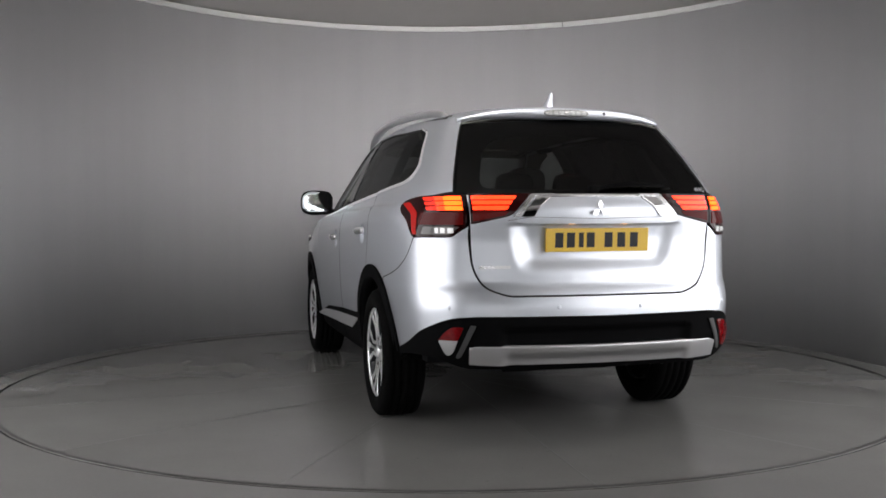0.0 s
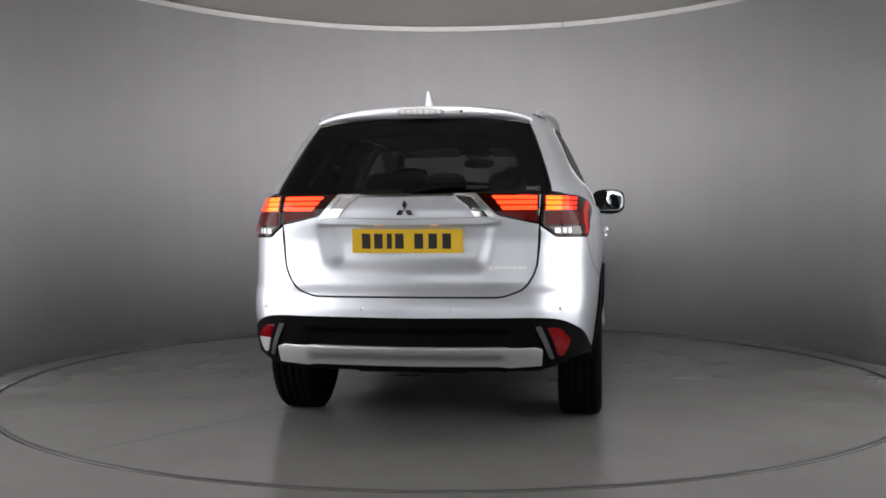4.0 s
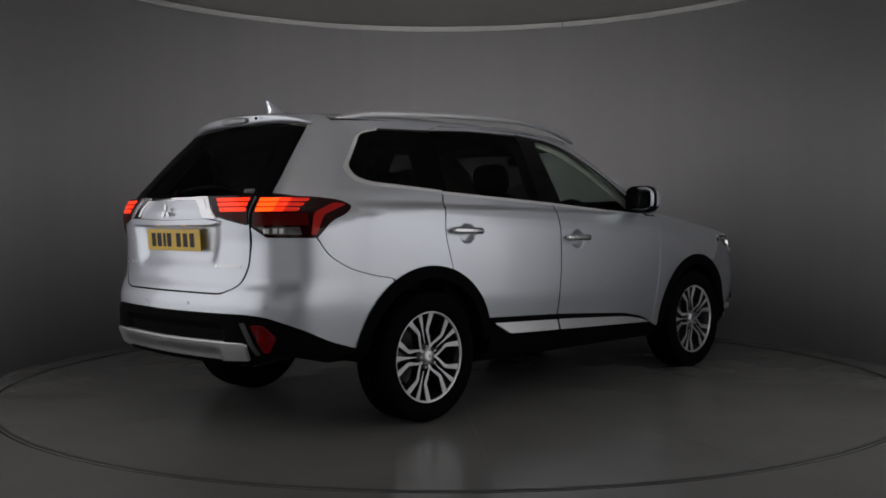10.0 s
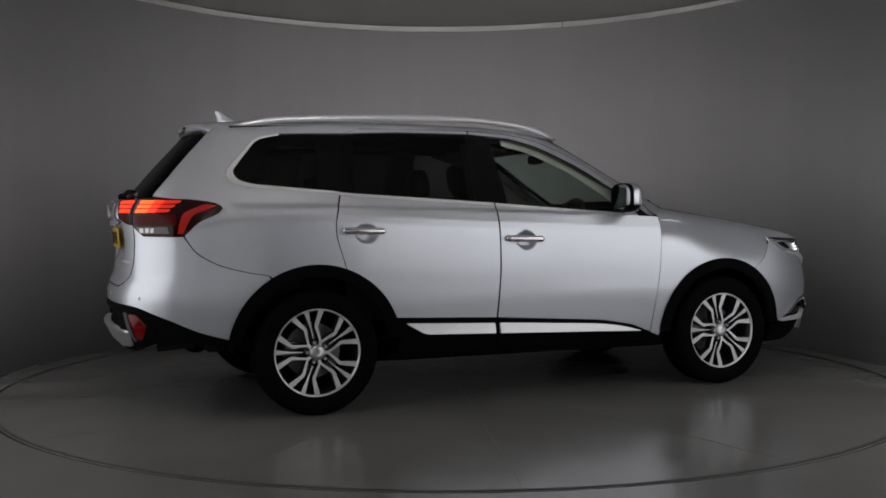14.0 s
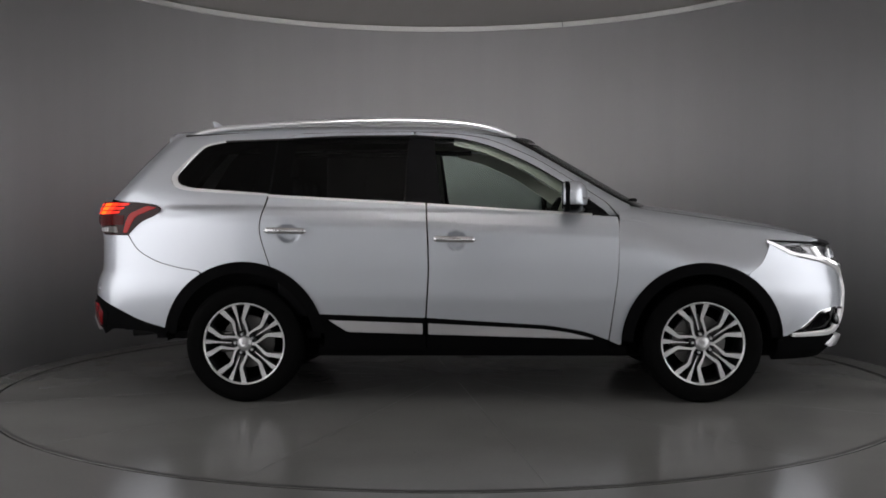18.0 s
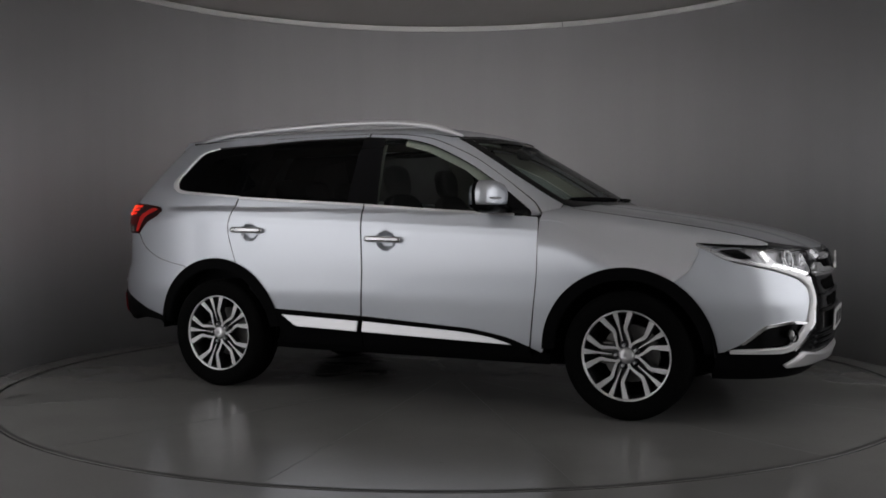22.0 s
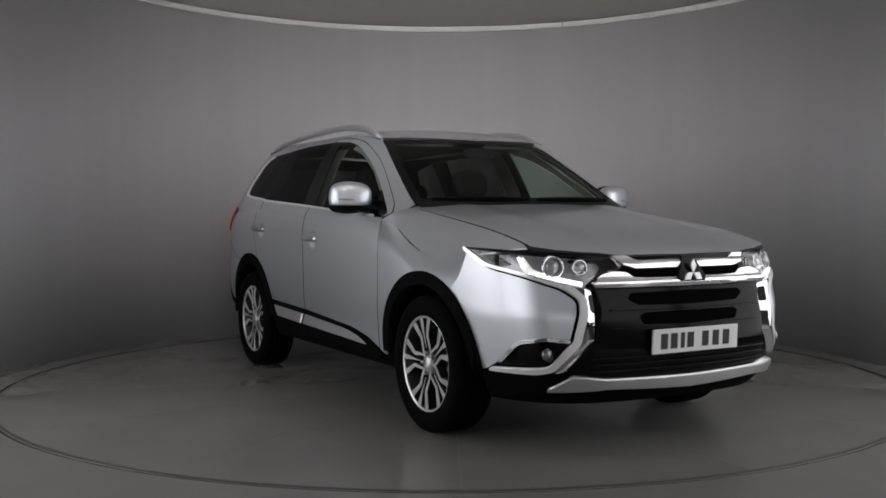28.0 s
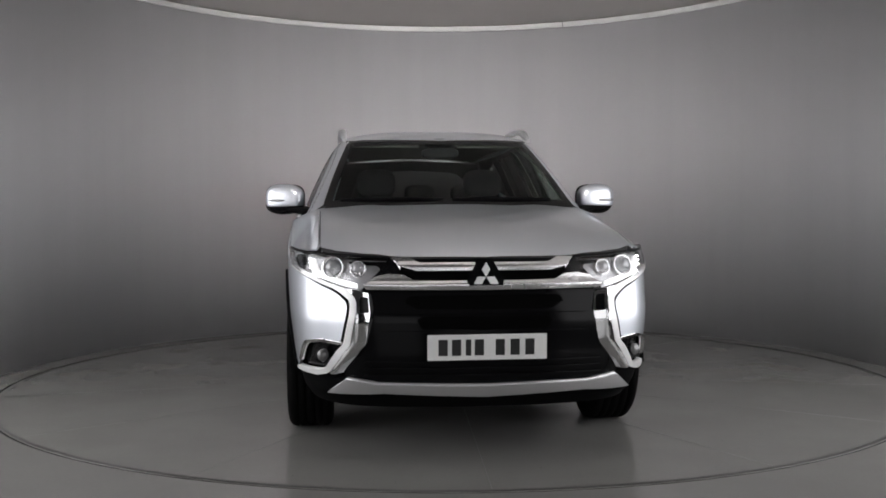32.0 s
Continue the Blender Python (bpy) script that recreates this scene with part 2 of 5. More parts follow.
tail_shift = pchip((0.2, 0.3, 0.4, 0.5, 0.65, 0.72, 0.78, 0.95, 1.1, 1.18, 1.3), (0.16, 0.09, 0.02, -0.01, -0.01, 0.005, 0.03, 0.035, 0.015, 0.04, 0.10))
side_scale = pchip((0.2, 0.3, 0.4, 0.5, 0.65, 0.82, 0.93, 0.985, 1.008, 1.03, 1.08, 1.105, 1.16, 1.3), (0.88, 0.945, 0.968, 0.982, 0.997, 1.0, 0.9985, 0.9955, 0.9925, 0.985, 0.967, 0.957, 0.934, 0.885))


def rise(x):
    """How far the shoulder has climbed towards the tail."""
    return 0.042 * (0.8 - np.clip(x, -1.5, 0.8)) * ease((x + 2.25) / 0.75)


def lower(u, z):
    """The lower body's skin, right side: u runs along the plan, z is the height."""
    x0 = plan_x(u)
    zs = z - rise(x0) * ease((z - 0.80) / 0.21)
    x = x0 + ease((x0 - 1.0) / 1.2) * nose_shift(z) + ease((-x0 - 1.2) / 1.05) * tail_shift(z)
    return np.stack([x, -plan_y(u) * side_scale(zs), z + 0 * x], -1)


# plan of the glasshouse, in terms of its tail and its nose at each height
HOUSE = [(1, 0, 0, 0), (1, 0, 0.012, 0.40), (1, 0, 0.045, 0.68), (1, 0, 0.11, 0.83), (1, 0, 0.26, 0.915), (1, 0, 0.70, 0.975), (0.5, 0.5, 0, 1.0),
         (0, 1, -0.80, 0.985), (0, 1, -0.42, 0.945), (0, 1, -0.26, 0.90), (0, 1, -0.15, 0.81), (0, 1, -0.07, 0.60), (0, 1, -0.018, 0.30), (0, 1, 0, 0)]
HOUSE_U = np.linspace(0, 1, len(HOUSE))
house_a, house_b, house_c, house_y = (spline(HOUSE_U, [h[k] for h in HOUSE]) for k in range(4))
house_tail = pchip((1.0, 1.18, 1.3, 1.42, 1.54, 1.60, 1.64), (-2.34, -2.275, -2.18, -2.078, -1.968, -1.918, -1.88))
house_nose = pchip((1.0, 1.10, 1.177, 1.30, 1.45, 1.56, 1.61, 1.65), (1.42, 1.22, 1.065, 0.855, 0.605, 0.41, 0.30, 0.10))
house_side = pchip((1.0, 1.1, 1.2, 1.3, 1.4, 1.5, 1.57, 1.62, 1.66), (0.90, 0.862, 0.828, 0.79, 0.748, 0.70, 0.655, 0.60, 0.52))


def house(q, z):
    x = house_a(q) * house_tail(z) + house_b(q) * house_nose(z) + house_c(q)
    zs = z - 0.55 * rise(x) * ease((1.38 - z) / 0.22)
    return np.stack([x, -house_y(q) * house_side(zs), z + 0 * x], -1)


def solve(f, k, target, z, lo, hi, rising):
    """The parameter at which coordinate k of f(., z) takes a value."""
    target, z = np.broadcast_arrays(np.asarray(target, float), np.asarray(z, float))
    a, b = np.full(target.shape, float(lo)), np.full(target.shape, float(hi))
    for _ in range(30):
        m = (a + b) / 2
        v = f(m, z)[..., k]
        up = (v < target) if rising else (v > target)
        a, b = np.where(up, m, a), np.where(up, b, m)
    return (a + b) / 2


U_MID = float(PLAN_U[8])


def softmin(a, b, k=0.022):
    h = np.clip(0.5 + 0.5 * (b - a) / k, 0, 1)
    return b * (1 - h) + a * h - k * h * (1 - h)


def shoulder(a, b):
    """The step of the shoulder crease that runs along doors, quarter and wing."""
    down = 1.008 + 0.042 * (0.8 - a) - b
    return 0.0032 * ease(down / 0.05) * ease((0.42 - down) / 0.30) * ease((1.45 - a) / 0.35) * ease((a + 1.95) / 0.25)


def side_chart(a, b):
    """(x, z) to the right flank."""
    yl = -lower(solve(lower, 0, a, b, 0, U_END, True), b)[..., 1]
    yg = -house(solve(house, 0, a, b, 0, 1, True), b)[..., 1]
    yg = np.where(b < 1.02, 9.0, yg + 0.2 * ease((1.115 + 0.5 * rise(a) - b) / 0.09))
    return np.stack([a, -softmin(yl, yg) - shoulder(a, b), b], -1)


def glass_chart(a, b):
    """(x, z) to the right side glass, a little inside the skin."""
    return house(solve(house, 0, a, b, 0, 1, True), b)


def wrap_chart(a, b):
    return lower(a, b)


def end_chart(f, lo, hi, rising):
    def chart(a, b):
        u = solve(f, 1, -np.abs(a), b, lo, hi, rising)
        q = f(u, b)
        return np.stack([q[..., 0], a, b], -1)
    return chart


front_chart = end_chart(lower, U_MID, U_END, True)
rear_chart = end_chart(lower, 0, U_MID, False)
screen_chart = end_chart(house, 0.5, 1, True)
back_chart = end_chart(house, 0, 0.5, False)

hood_line = pchip((0.95, 1.18, 1.56, 1.86, 2.10, 2.20, 2.30), (1.175, 1.142, 1.085, 1.030, 0.963, 0.918, 0.84))
roof_line = pchip((-2.1, -1.85, -1.5, -0.9, -0.4, 0.0, 0.2, 0.33, 0.43, 0.5), (1.612, 1.640, 1.660, 1.672, 1.669, 1.652, 1.622, 1.592, 1.555, 1.52))


def hood_chart(a, b):
    r = np.abs(b)
    return np.stack([a, b, hood_line(a) - 0.048 * (r / 0.72) ** 2.2 - 0.15 * (0.30 + 0.70 * ease((a - 0.86) / 0.55)) * np.maximum(0, (r - 0.70) / 0.185) ** 2 + 0.010 * ease((r - 0.30) / 0.22)], -1)


def roof_chart(a, b):
    r = np.abs(b) / 0.6
    return np.stack([a, b, roof_line(a) - 0.034 * r ** 2 - 0.028 * r ** 6], -1)


def along(x, z):
    """The plan parameter of the lower skin at a given x."""
    return float(solve(lower, 0, x, z, 0, U_END, True))


def nose_u(y, z):
    return float(solve(lower, 1, -abs(y), z, U_MID, U_END, True))


def tail_u(y, z):
    return float(solve(lower, 1, -abs(y), z, 0, U_MID, False))


def rounded(pts, r):
    """Rounds a polygon's corners; a third number in a point is that corner's own radius."""
    out, n = [], len(pts)
    for i in range(n):
        p, a, b = np.array(pts[i][:2]), np.array(pts[i - 1][:2]), np.array(pts[(i + 1) % n][:2])
        q = pts[i][2] if len(pts[i]) > 2 else r
        la, lb = np.linalg.norm(a - p), np.linalg.norm(b - p)
        if q <= 0:
            out.append(tuple(p))
            continue
        pa, pb = p + (a - p) / la * min(q, la * 0.49), p + (b - p) / lb * min(q, lb * 0.49)
        for t in (0, 0.25, 0.5, 0.75, 1):
            out.append(tuple(pa * (1 - t) ** 2 + p * 2 * t * (1 - t) + pb * t * t))
    return out


def arc(cx, cz, r, a0, a1, n=14):
    return [(cx + r * math.cos(radians(a0 + (a1 - a0) * i / n)), cz + r * math.sin(radians(a0 + (a1 - a0) * i / n)), 0) for i in range(n + 1)]


def fill(poly, cell):
    """Fills a polygon with evenly spread triangles: points and faces."""
    pts = []
    for p in poly:
        q = (float(p[0]), float(p[1]))
        if not pts or math.dist(q, pts[-1]) > 1e-5:
            pts.append(q)
    if math.dist(pts[0], pts[-1]) < 1e-5:
        pts.pop()
    rim = []
    for i in range(len(pts)):
        a, b = pts[i], pts[(i + 1) % len(pts)]
        n = max(1, math.ceil(math.dist(a, b) / cell))
        rim += [(a[0] + (b[0] - a[0]) * k / n, a[1] + (b[1] - a[1]) * k / n) for k in range(n)]
    P = np.array(rim)
    lo, hi = P.min(0), P.max(0)
    gx, gy = np.meshgrid(np.arange(lo[0] + cell / 2, hi[0], cell), np.arange(lo[1] + cell / 2, hi[1], cell), indexing="ij")
    gx, gy = gx.ravel(), gy.ravel()
    inside = np.zeros(gx.shape, bool)
    for i in range(len(P)):
        (x0, y0), (x1, y1) = P[i - 1], P[i]
        if y0 != y1:
            inside ^= ((y0 > gy) != (y1 > gy)) & (gx < (x1 - x0) * (gy - y0) / (y1 - y0) + x0)
    G = np.stack([gx[inside], gy[inside]], 1)
    if len(G):
        d = np.min((G[:, None, 0] - P[None, :, 0]) ** 2 + (G[:, None, 1] - P[None, :, 1]) ** 2, axis=1)
        G = G[d > (0.45 * cell) ** 2]
    n = len(rim)
    verts, _, faces, _, _, _ = delaunay_2d_cdt([Vector(q) for q in rim] + [Vector(q) for q in G], [], [list(range(n))], 1, 1e-6)
    return np.array([tuple(v) for v in verts]), [list(f) for f in faces]


def outward(p):
    q = p.copy()
    q[:, 0] = np.clip(q[:, 0], -1.6, 1.4)
    q[:, 1] = 0
    q[:, 2] = 0.75 + 0 * q[:, 2]
    return p - q


def panel(name, chart, poly, mat, parent, cell=0.03, lift=0.0, depth=0.012, mirror=False, label="", bulge=None, lean=None, shade_gap=True):
    """A piece of skin: a polygon laid on a chart, with a turned-in edge. mirror: the same on the car's left side."""
    ab, faces = fill(poly, cell)
    e = 0.004
    p = chart(ab[:, 0], ab[:, 1])
    du = chart(ab[:, 0] + e, ab[:, 1]) - chart(ab[:, 0] - e, ab[:, 1])
    dv = chart(ab[:, 0], ab[:, 1] + e) - chart(ab[:, 0], ab[:, 1] - e)
    n = np.cross(du, dv)
    n /= np.maximum(np.linalg.norm(n, axis=1, keepdims=True), 1e-9)
    n *= np.where((n * outward(p)).sum(1, keepdims=True) < 0, -1, 1)
    h = lift + (bulge(ab[:, 0], ab[:, 1]) if bulge else 0)
    p = p + n * (h[:, None] if np.ndim(h) else h)
    if bulge:
        gu = (bulge(ab[:, 0] + e, ab[:, 1]) - bulge(ab[:, 0] - e, ab[:, 1])) / np.maximum(np.linalg.norm(du, axis=1), 1e-6)
        gv = (bulge(ab[:, 0], ab[:, 1] + e) - bulge(ab[:, 0], ab[:, 1] - e)) / np.maximum(np.linalg.norm(dv, axis=1), 1e-6)
        tu = du / np.maximum(np.linalg.norm(du, axis=1, keepdims=True), 1e-6)
        tv = dv / np.maximum(np.linalg.norm(dv, axis=1, keepdims=True), 1e-6)
        n = n - tu * gu[:, None] - tv * gv[:, None]
        n /= np.linalg.norm(n, axis=1, keepdims=True)
    if lean:
        way, weight = lean
        w = weight(ab[:, 0], ab[:, 1])[:, None]
        n = n * (1 - w) + np.array(way) * w
        n /= np.linalg.norm(n, axis=1, keepdims=True)
    out, count = [], {}
    for f in faces:
        c = np.zeros(3)
        for i in range(len(f)):
            c += np.cross(p[f[i - 1]], p[f[i]])
        if c @ n[f[0]] < 0:
            f = f[::-1]
        out.append(f)
        for i in range(len(f)):
            k = (f[i - 1], f[i])
            count[k] = count.get(k, 0) + 1
    rim = [k for k in count if (k[1], k[0]) not in count]
    verts, normals, low = [tuple(v) for v in p], [tuple(v) for v in n], {}
    side = {}
    for a, b in rim:
        d = np.cross(p[b] - p[a], n[a])
        for v in (a, b):
            side[v] = side.get(v, 0) + d / max(np.linalg.norm(d), 1e-9)
    for v, d in side.items():
        low[v] = len(verts)
        d = d / max(np.linalg.norm(d), 1e-9)
        verts.append(tuple(p[v] - n[v] * depth + d * 0.0015))
        normals.append(tuple(d))
    for a, b in rim:
        out.append([b, a, low[a], low[b]])
    if mirror:
        verts = [(x, -y, z) for x, y, z in verts]
        normals = [(x, -y, z) for x, y, z in normals]
        out = [f[::-1] for f in out]
    ob = link_mesh(name, verts, out, mat, parent, label, True, normals)
    # turned-in edges of silver panels are coloured dark for the gap's shade
    if shade_gap and mat.name.startswith("silver"):
        ob.data.materials.append(GAP_SHADE)
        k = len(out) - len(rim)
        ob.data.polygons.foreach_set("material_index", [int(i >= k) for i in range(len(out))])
    return ob


def both(*args, **kw):
    return panel(*args, **kw), panel(*args, mirror=True, **kw)

# ---- the car: materials ----
PAINT = grain(material("silver_metallic_paint", (0.672, 0.702, 0.750), rough=0.38, metal=0.86, coat=0.8, coat_rough=0.05), scale=900, amount=0.10,
              rough_amount=0.02, detail=2, big=0.02)
BRIGHT = grain(material("bright_trim_metal", (0.80, 0.80, 0.81), rough=0.27, metal=1.0), scale=120, amount=0.03, rough_amount=0.03)
PALE_TRIM = material("pale_window_trim", (0.86, 0.86, 0.87), rough=0.28, metal=0.5)
BLADE = material("pale_bright_blade", (0.82, 0.82, 0.82), rough=0.33, metal=0.45)
CHROME = material("chrome", (0.78, 0.78, 0.79), rough=0.07, metal=1.0)
SATIN = grain(material("satin_silver_plastic", (0.60, 0.60, 0.61), rough=0.34, metal=0.85), scale=300, amount=0.05, rough_amount=0.03)
BLACK = grain(material("black_textured_plastic", (0.004, 0.004, 0.0043), rough=0.65, spec=0.03), scale=400, amount=0.2, rough_amount=0.05, bump=0.05)
GLOSS = material("gloss_black_plastic", (0.004, 0.004, 0.0045), rough=0.12, spec=0.12)
RUBBER = grain(material("tyre_rubber", (0.004, 0.004, 0.004), rough=0.85, spec=0.04), scale=60, amount=0.2)
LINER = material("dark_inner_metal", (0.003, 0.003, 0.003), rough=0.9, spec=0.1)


def thin_glass(name, tint, gloss):
    m = bpy.data.materials.new(name)
    m.use_nodes = True
    nt = m.node_tree
    nt.nodes.remove(nt.nodes["Principled BSDF"])
    out = nt.nodes["Material Output"]
    tr, gl, mx, lw = (nt.nodes.new(k) for k in ("ShaderNodeBsdfTransparent", "ShaderNodeBsdfGlossy", "ShaderNodeMixShader", "ShaderNodeLayerWeight"))
    tr.inputs[0].default_value = (*tint, 1)
    gl.inputs["Color"].default_value = (gloss, gloss, gloss, 1)
    gl.inputs["Roughness"].default_value = 0.015
    lw.inputs["Blend"].default_value = 0.5
    pw = nt.nodes.new("ShaderNodeMath")
    pw.operation = "POWER"
    pw.inputs[1].default_value = 5.0
    ad = nt.nodes.new("ShaderNodeMath")
    ad.operation = "MULTIPLY_ADD"
    ad.inputs[1].default_value, ad.inputs[2].default_value = 0.9, 0.045
    nt.links.new(lw.outputs["Facing"], pw.inputs[0])
    nt.links.new(pw.outputs[0], ad.inputs[0])
    nt.links.new(ad.outputs[0], mx.inputs[0])
    nt.links.new(tr.outputs[0], mx.inputs[1])
    nt.links.new(gl.outputs[0], mx.inputs[2])
    nt.links.new(mx.outputs[0], out.inputs[0])
    return m


GLASS = thin_glass("clear_green_glass", (0.60, 0.67, 0.63), 0.4)
DARK_GLASS = thin_glass("dark_tinted_glass", (0.07, 0.07, 0.07), 0.28)

# ---- the car: skin ----
car = tagged(new("car"), "silver metallic five-door SUV with black cladding parked on the turntable", "car")


def W(*pts):
    """Points of the wrap: ("x", x, z) on the flank, ("n", y, z) on the nose, ("t", y, z) on the tail; an optional radius ends each."""
    out = []
    for p in pts:
        if isinstance(p[0], str):
            k, a, z = p[:3]
            u = along(a, z) if k == "x" else nose_u(a, z) if k == "n" else tail_u(a, z)
            out.append((u, z, *p[3:]))
        else:
            out.append((along(p[0], p[1]), p[1], *p[2:]))
    return out


def tail_wrap(a, b):
    q = lower(np.abs(a), b)
    q[..., 1] *= np.where(a < 0, -1, 1)
    return q


def nose_wrap(a, b):
    q = lower(U_END - np.abs(a), b)
    q[..., 1] *= np.where(a < 0, -1, 1)
    return q


def doubled(half):
    """A polygon over both sides from the points of one, first and last on the middle line."""
    return list(half) + [(-p[0], *p[1:]) for p in reversed(half) if abs(p[0]) > 1e-6]


def nose_points(pts):
    return [(U_END - p[0], *p[1:]) for p in pts]


HUB_F, HUB_R, HUB_Z = 1.335, -1.335, 0.345
ARCH, ARCH_F = 0.476, 0.462


def flank(a, b):
    q = lower(solve(lower, 0, a, b, 0, U_END, True), b)
    q[..., 1] -= shoulder(a, b)
    return q


# body side: quarter, pillars and cant rail in one pressing
tail_line = [(float(house_tail(z)) + 0.090, z, 0) for z in np.linspace(1.20, 1.585, 18)]
screen_line = [(float(house_nose(z)) - 0.180, float(z), 0) for z in np.linspace(1.575, 1.15, 18)]
side_poly = rounded([(-1.196, 1.213, 0), (-1.238, 1.05, 0.05), (-1.232, 0.97, 0.05), (-1.177, 0.80, 0)] + arc(HUB_R, HUB_Z, ARCH, 72, 120)
                    + [(-1.60, 0.775, 0), (-1.70, 0.79, 0.04), (-1.855, 0.83, 0.06), (-1.975, 0.90, 0.05), (-2.03, 0.99, 0), (-1.95, 1.065, 0.05), (-1.86, 1.10, 0.03),
                       (-1.825, 1.135, 0.02), (-1.86, 1.165, 0.04), (-2.10, 1.187, 0)] + tail_line
                    + [(-1.60, 1.607, 0.05), (-1.2, 1.617, 0.1), (-0.4, 1.617, 0.1), (0.0, 1.604, 0.1)] + screen_line
                    + [(0.93, 1.095, 0), (0.86, 1.088, 0.0), (0.845, 1.105, 0.02), (0.806, 1.158, 0.05), (0.6, 1.30, 0.1), (0.38, 1.44, 0.1), (0.1, 1.56, 0.1), (-0.1, 1.59, 0.05),
                       (-0.34, 1.602, 0), (-1.03, 1.594, 0.04), (-1.12, 1.562, 0.0), (-1.50, 1.552, 0.04), (-1.628, 1.527, 0.05), (-1.806, 1.330, 0.03), (-1.776, 1.272, 0.03), (-1.69, 1.246, 0.05)], 0.02)
for o in both("body_side", side_chart, side_poly, PAINT, car, cell=0.025):
    pass

rear_door_poly = rounded([(-1.188, 1.203, 0), (-1.232, 1.05, 0.05), (-1.226, 0.97, 0.05), (-1.172, 0.80, 0)] + arc(HUB_R, HUB_Z, ARCH + 0.004, 70, 24)
                         + [(-0.905, 0.520, 0), (-0.27, 0.497, 0.005), (-0.252, 0.77, 0.05), (-0.256, 0.95, 0.05), (-0.266, 1.150, 0)], 0.01)
front_door_poly = rounded([(-0.256, 1.149, 0), (-0.247, 0.95, 0.05), (-0.243, 0.77, 0.05), (-0.260, 0.497, 0.005), (0.45, 0.452, 0.05), (0.66, 0.415, 0.05), (0.792, 0.365, 0.01),
                           (0.846, 0.76, 0.1), (0.853, 1.02, 0.05), (0.845, 1.080, 0.01), (0.70, 1.087, 0.05), (0.56, 1.094, 0.05)], 0.01)


def cup(x, z):
    """The hollow behind a door handle."""
    return lambda a, b: -0.032 * ease(2.4 - 2.4 * np.sqrt(((a - x) / 0.068) ** 2 + ((b - z) / 0.058) ** 2))


def door_chart(a, b):
    w = ease((0.55 - a) / 0.45)[..., None]
    return flank(a, b) * (1 - w) + side_chart(a, b) * w


rear_doors = both("rear_door", side_chart, rear_door_poly, PAINT, car, cell=0.013, bulge=cup(-1.065, 0.992))
front_doors = both("front_door", door_chart, front_door_poly, PAINT, car, cell=0.013, bulge=cup(-0.085, 0.945))

rear_frame = [(-1.115, 1.561), (-1.04, 1.589), (-0.8, 1.596), (-0.345, 1.598), (-0.345, 1.580), (-0.8, 1.577), (-1.05, 1.566)]
front_frame = rounded([(-0.335, 1.598, 0), (-0.1, 1.585, 0.05), (0.1, 1.556, 0.1), (0.38, 1.436, 0.1), (0.6, 1.297, 0.1), (0.80, 1.156, 0.03), (0.842, 1.090, 0.0), (0.80, 1.088, 0),
                       (0.78, 1.118, 0.02), (0.575, 1.268, 0.1), (0.365, 1.398, 0.1), (0.10, 1.520, 0.1), (-0.08, 1.562, 0.05), (-0.335, 1.580, 0)], 0)
rear_glass = rounded([(-1.183, 1.222, 0), (-0.385, 1.173, 0), (-0.372, 1.578, 0), (-0.8, 1.576, 0.05), (-1.06, 1.565, 0.05), (-1.165, 1.548, 0)], 0)
front_glass = rounded([(-0.172, 1.160, 0), (0.30, 1.126, 0.05), (0.63, 1.106, 0), (0.60, 1.25, 0), (0.365, 1.398, 0.1), (0.10, 1.518, 0.1), (-0.08, 1.560, 0.05), (-0.222, 1.567, 0)], 0)
quarter_glass = rounded([(-1.172, 1.553, 0), (-1.50, 1.544, 0.03), (-1.618, 1.519, 0.04), (-1.765, 1.338, 0.03), (-1.742, 1.288, 0.03), (-1.67, 1.264, 0.04), (-1.195, 1.225, 0)], 0)
quarter_chrome = rounded([(-1.196, 1.215, 0), (-1.69, 1.248, 0.05), (-1.774, 1.274, 0.03), (-1.803, 1.330, 0.03), (-1.627, 1.525, 0.05), (-1.49, 1.552, 0), (-1.49, 1.547, 0), (-1.616, 1.520, 0.04),
                          (-1.768, 1.338, 0.03), (-1.745, 1.286, 0.03), (-1.67, 1.262, 0.04), (-1.196, 1.224, 0)], 0)
sail = rounded([(0.632, 1.105, 0), (0.80, 1.092, 0.01), (0.785, 1.118, 0.02), (0.60, 1.252, 0)], 0)
b_pillar = [(-0.383, 1.170), (-0.175, 1.158), (-0.225, 1.568), (-0.37, 1.580)]
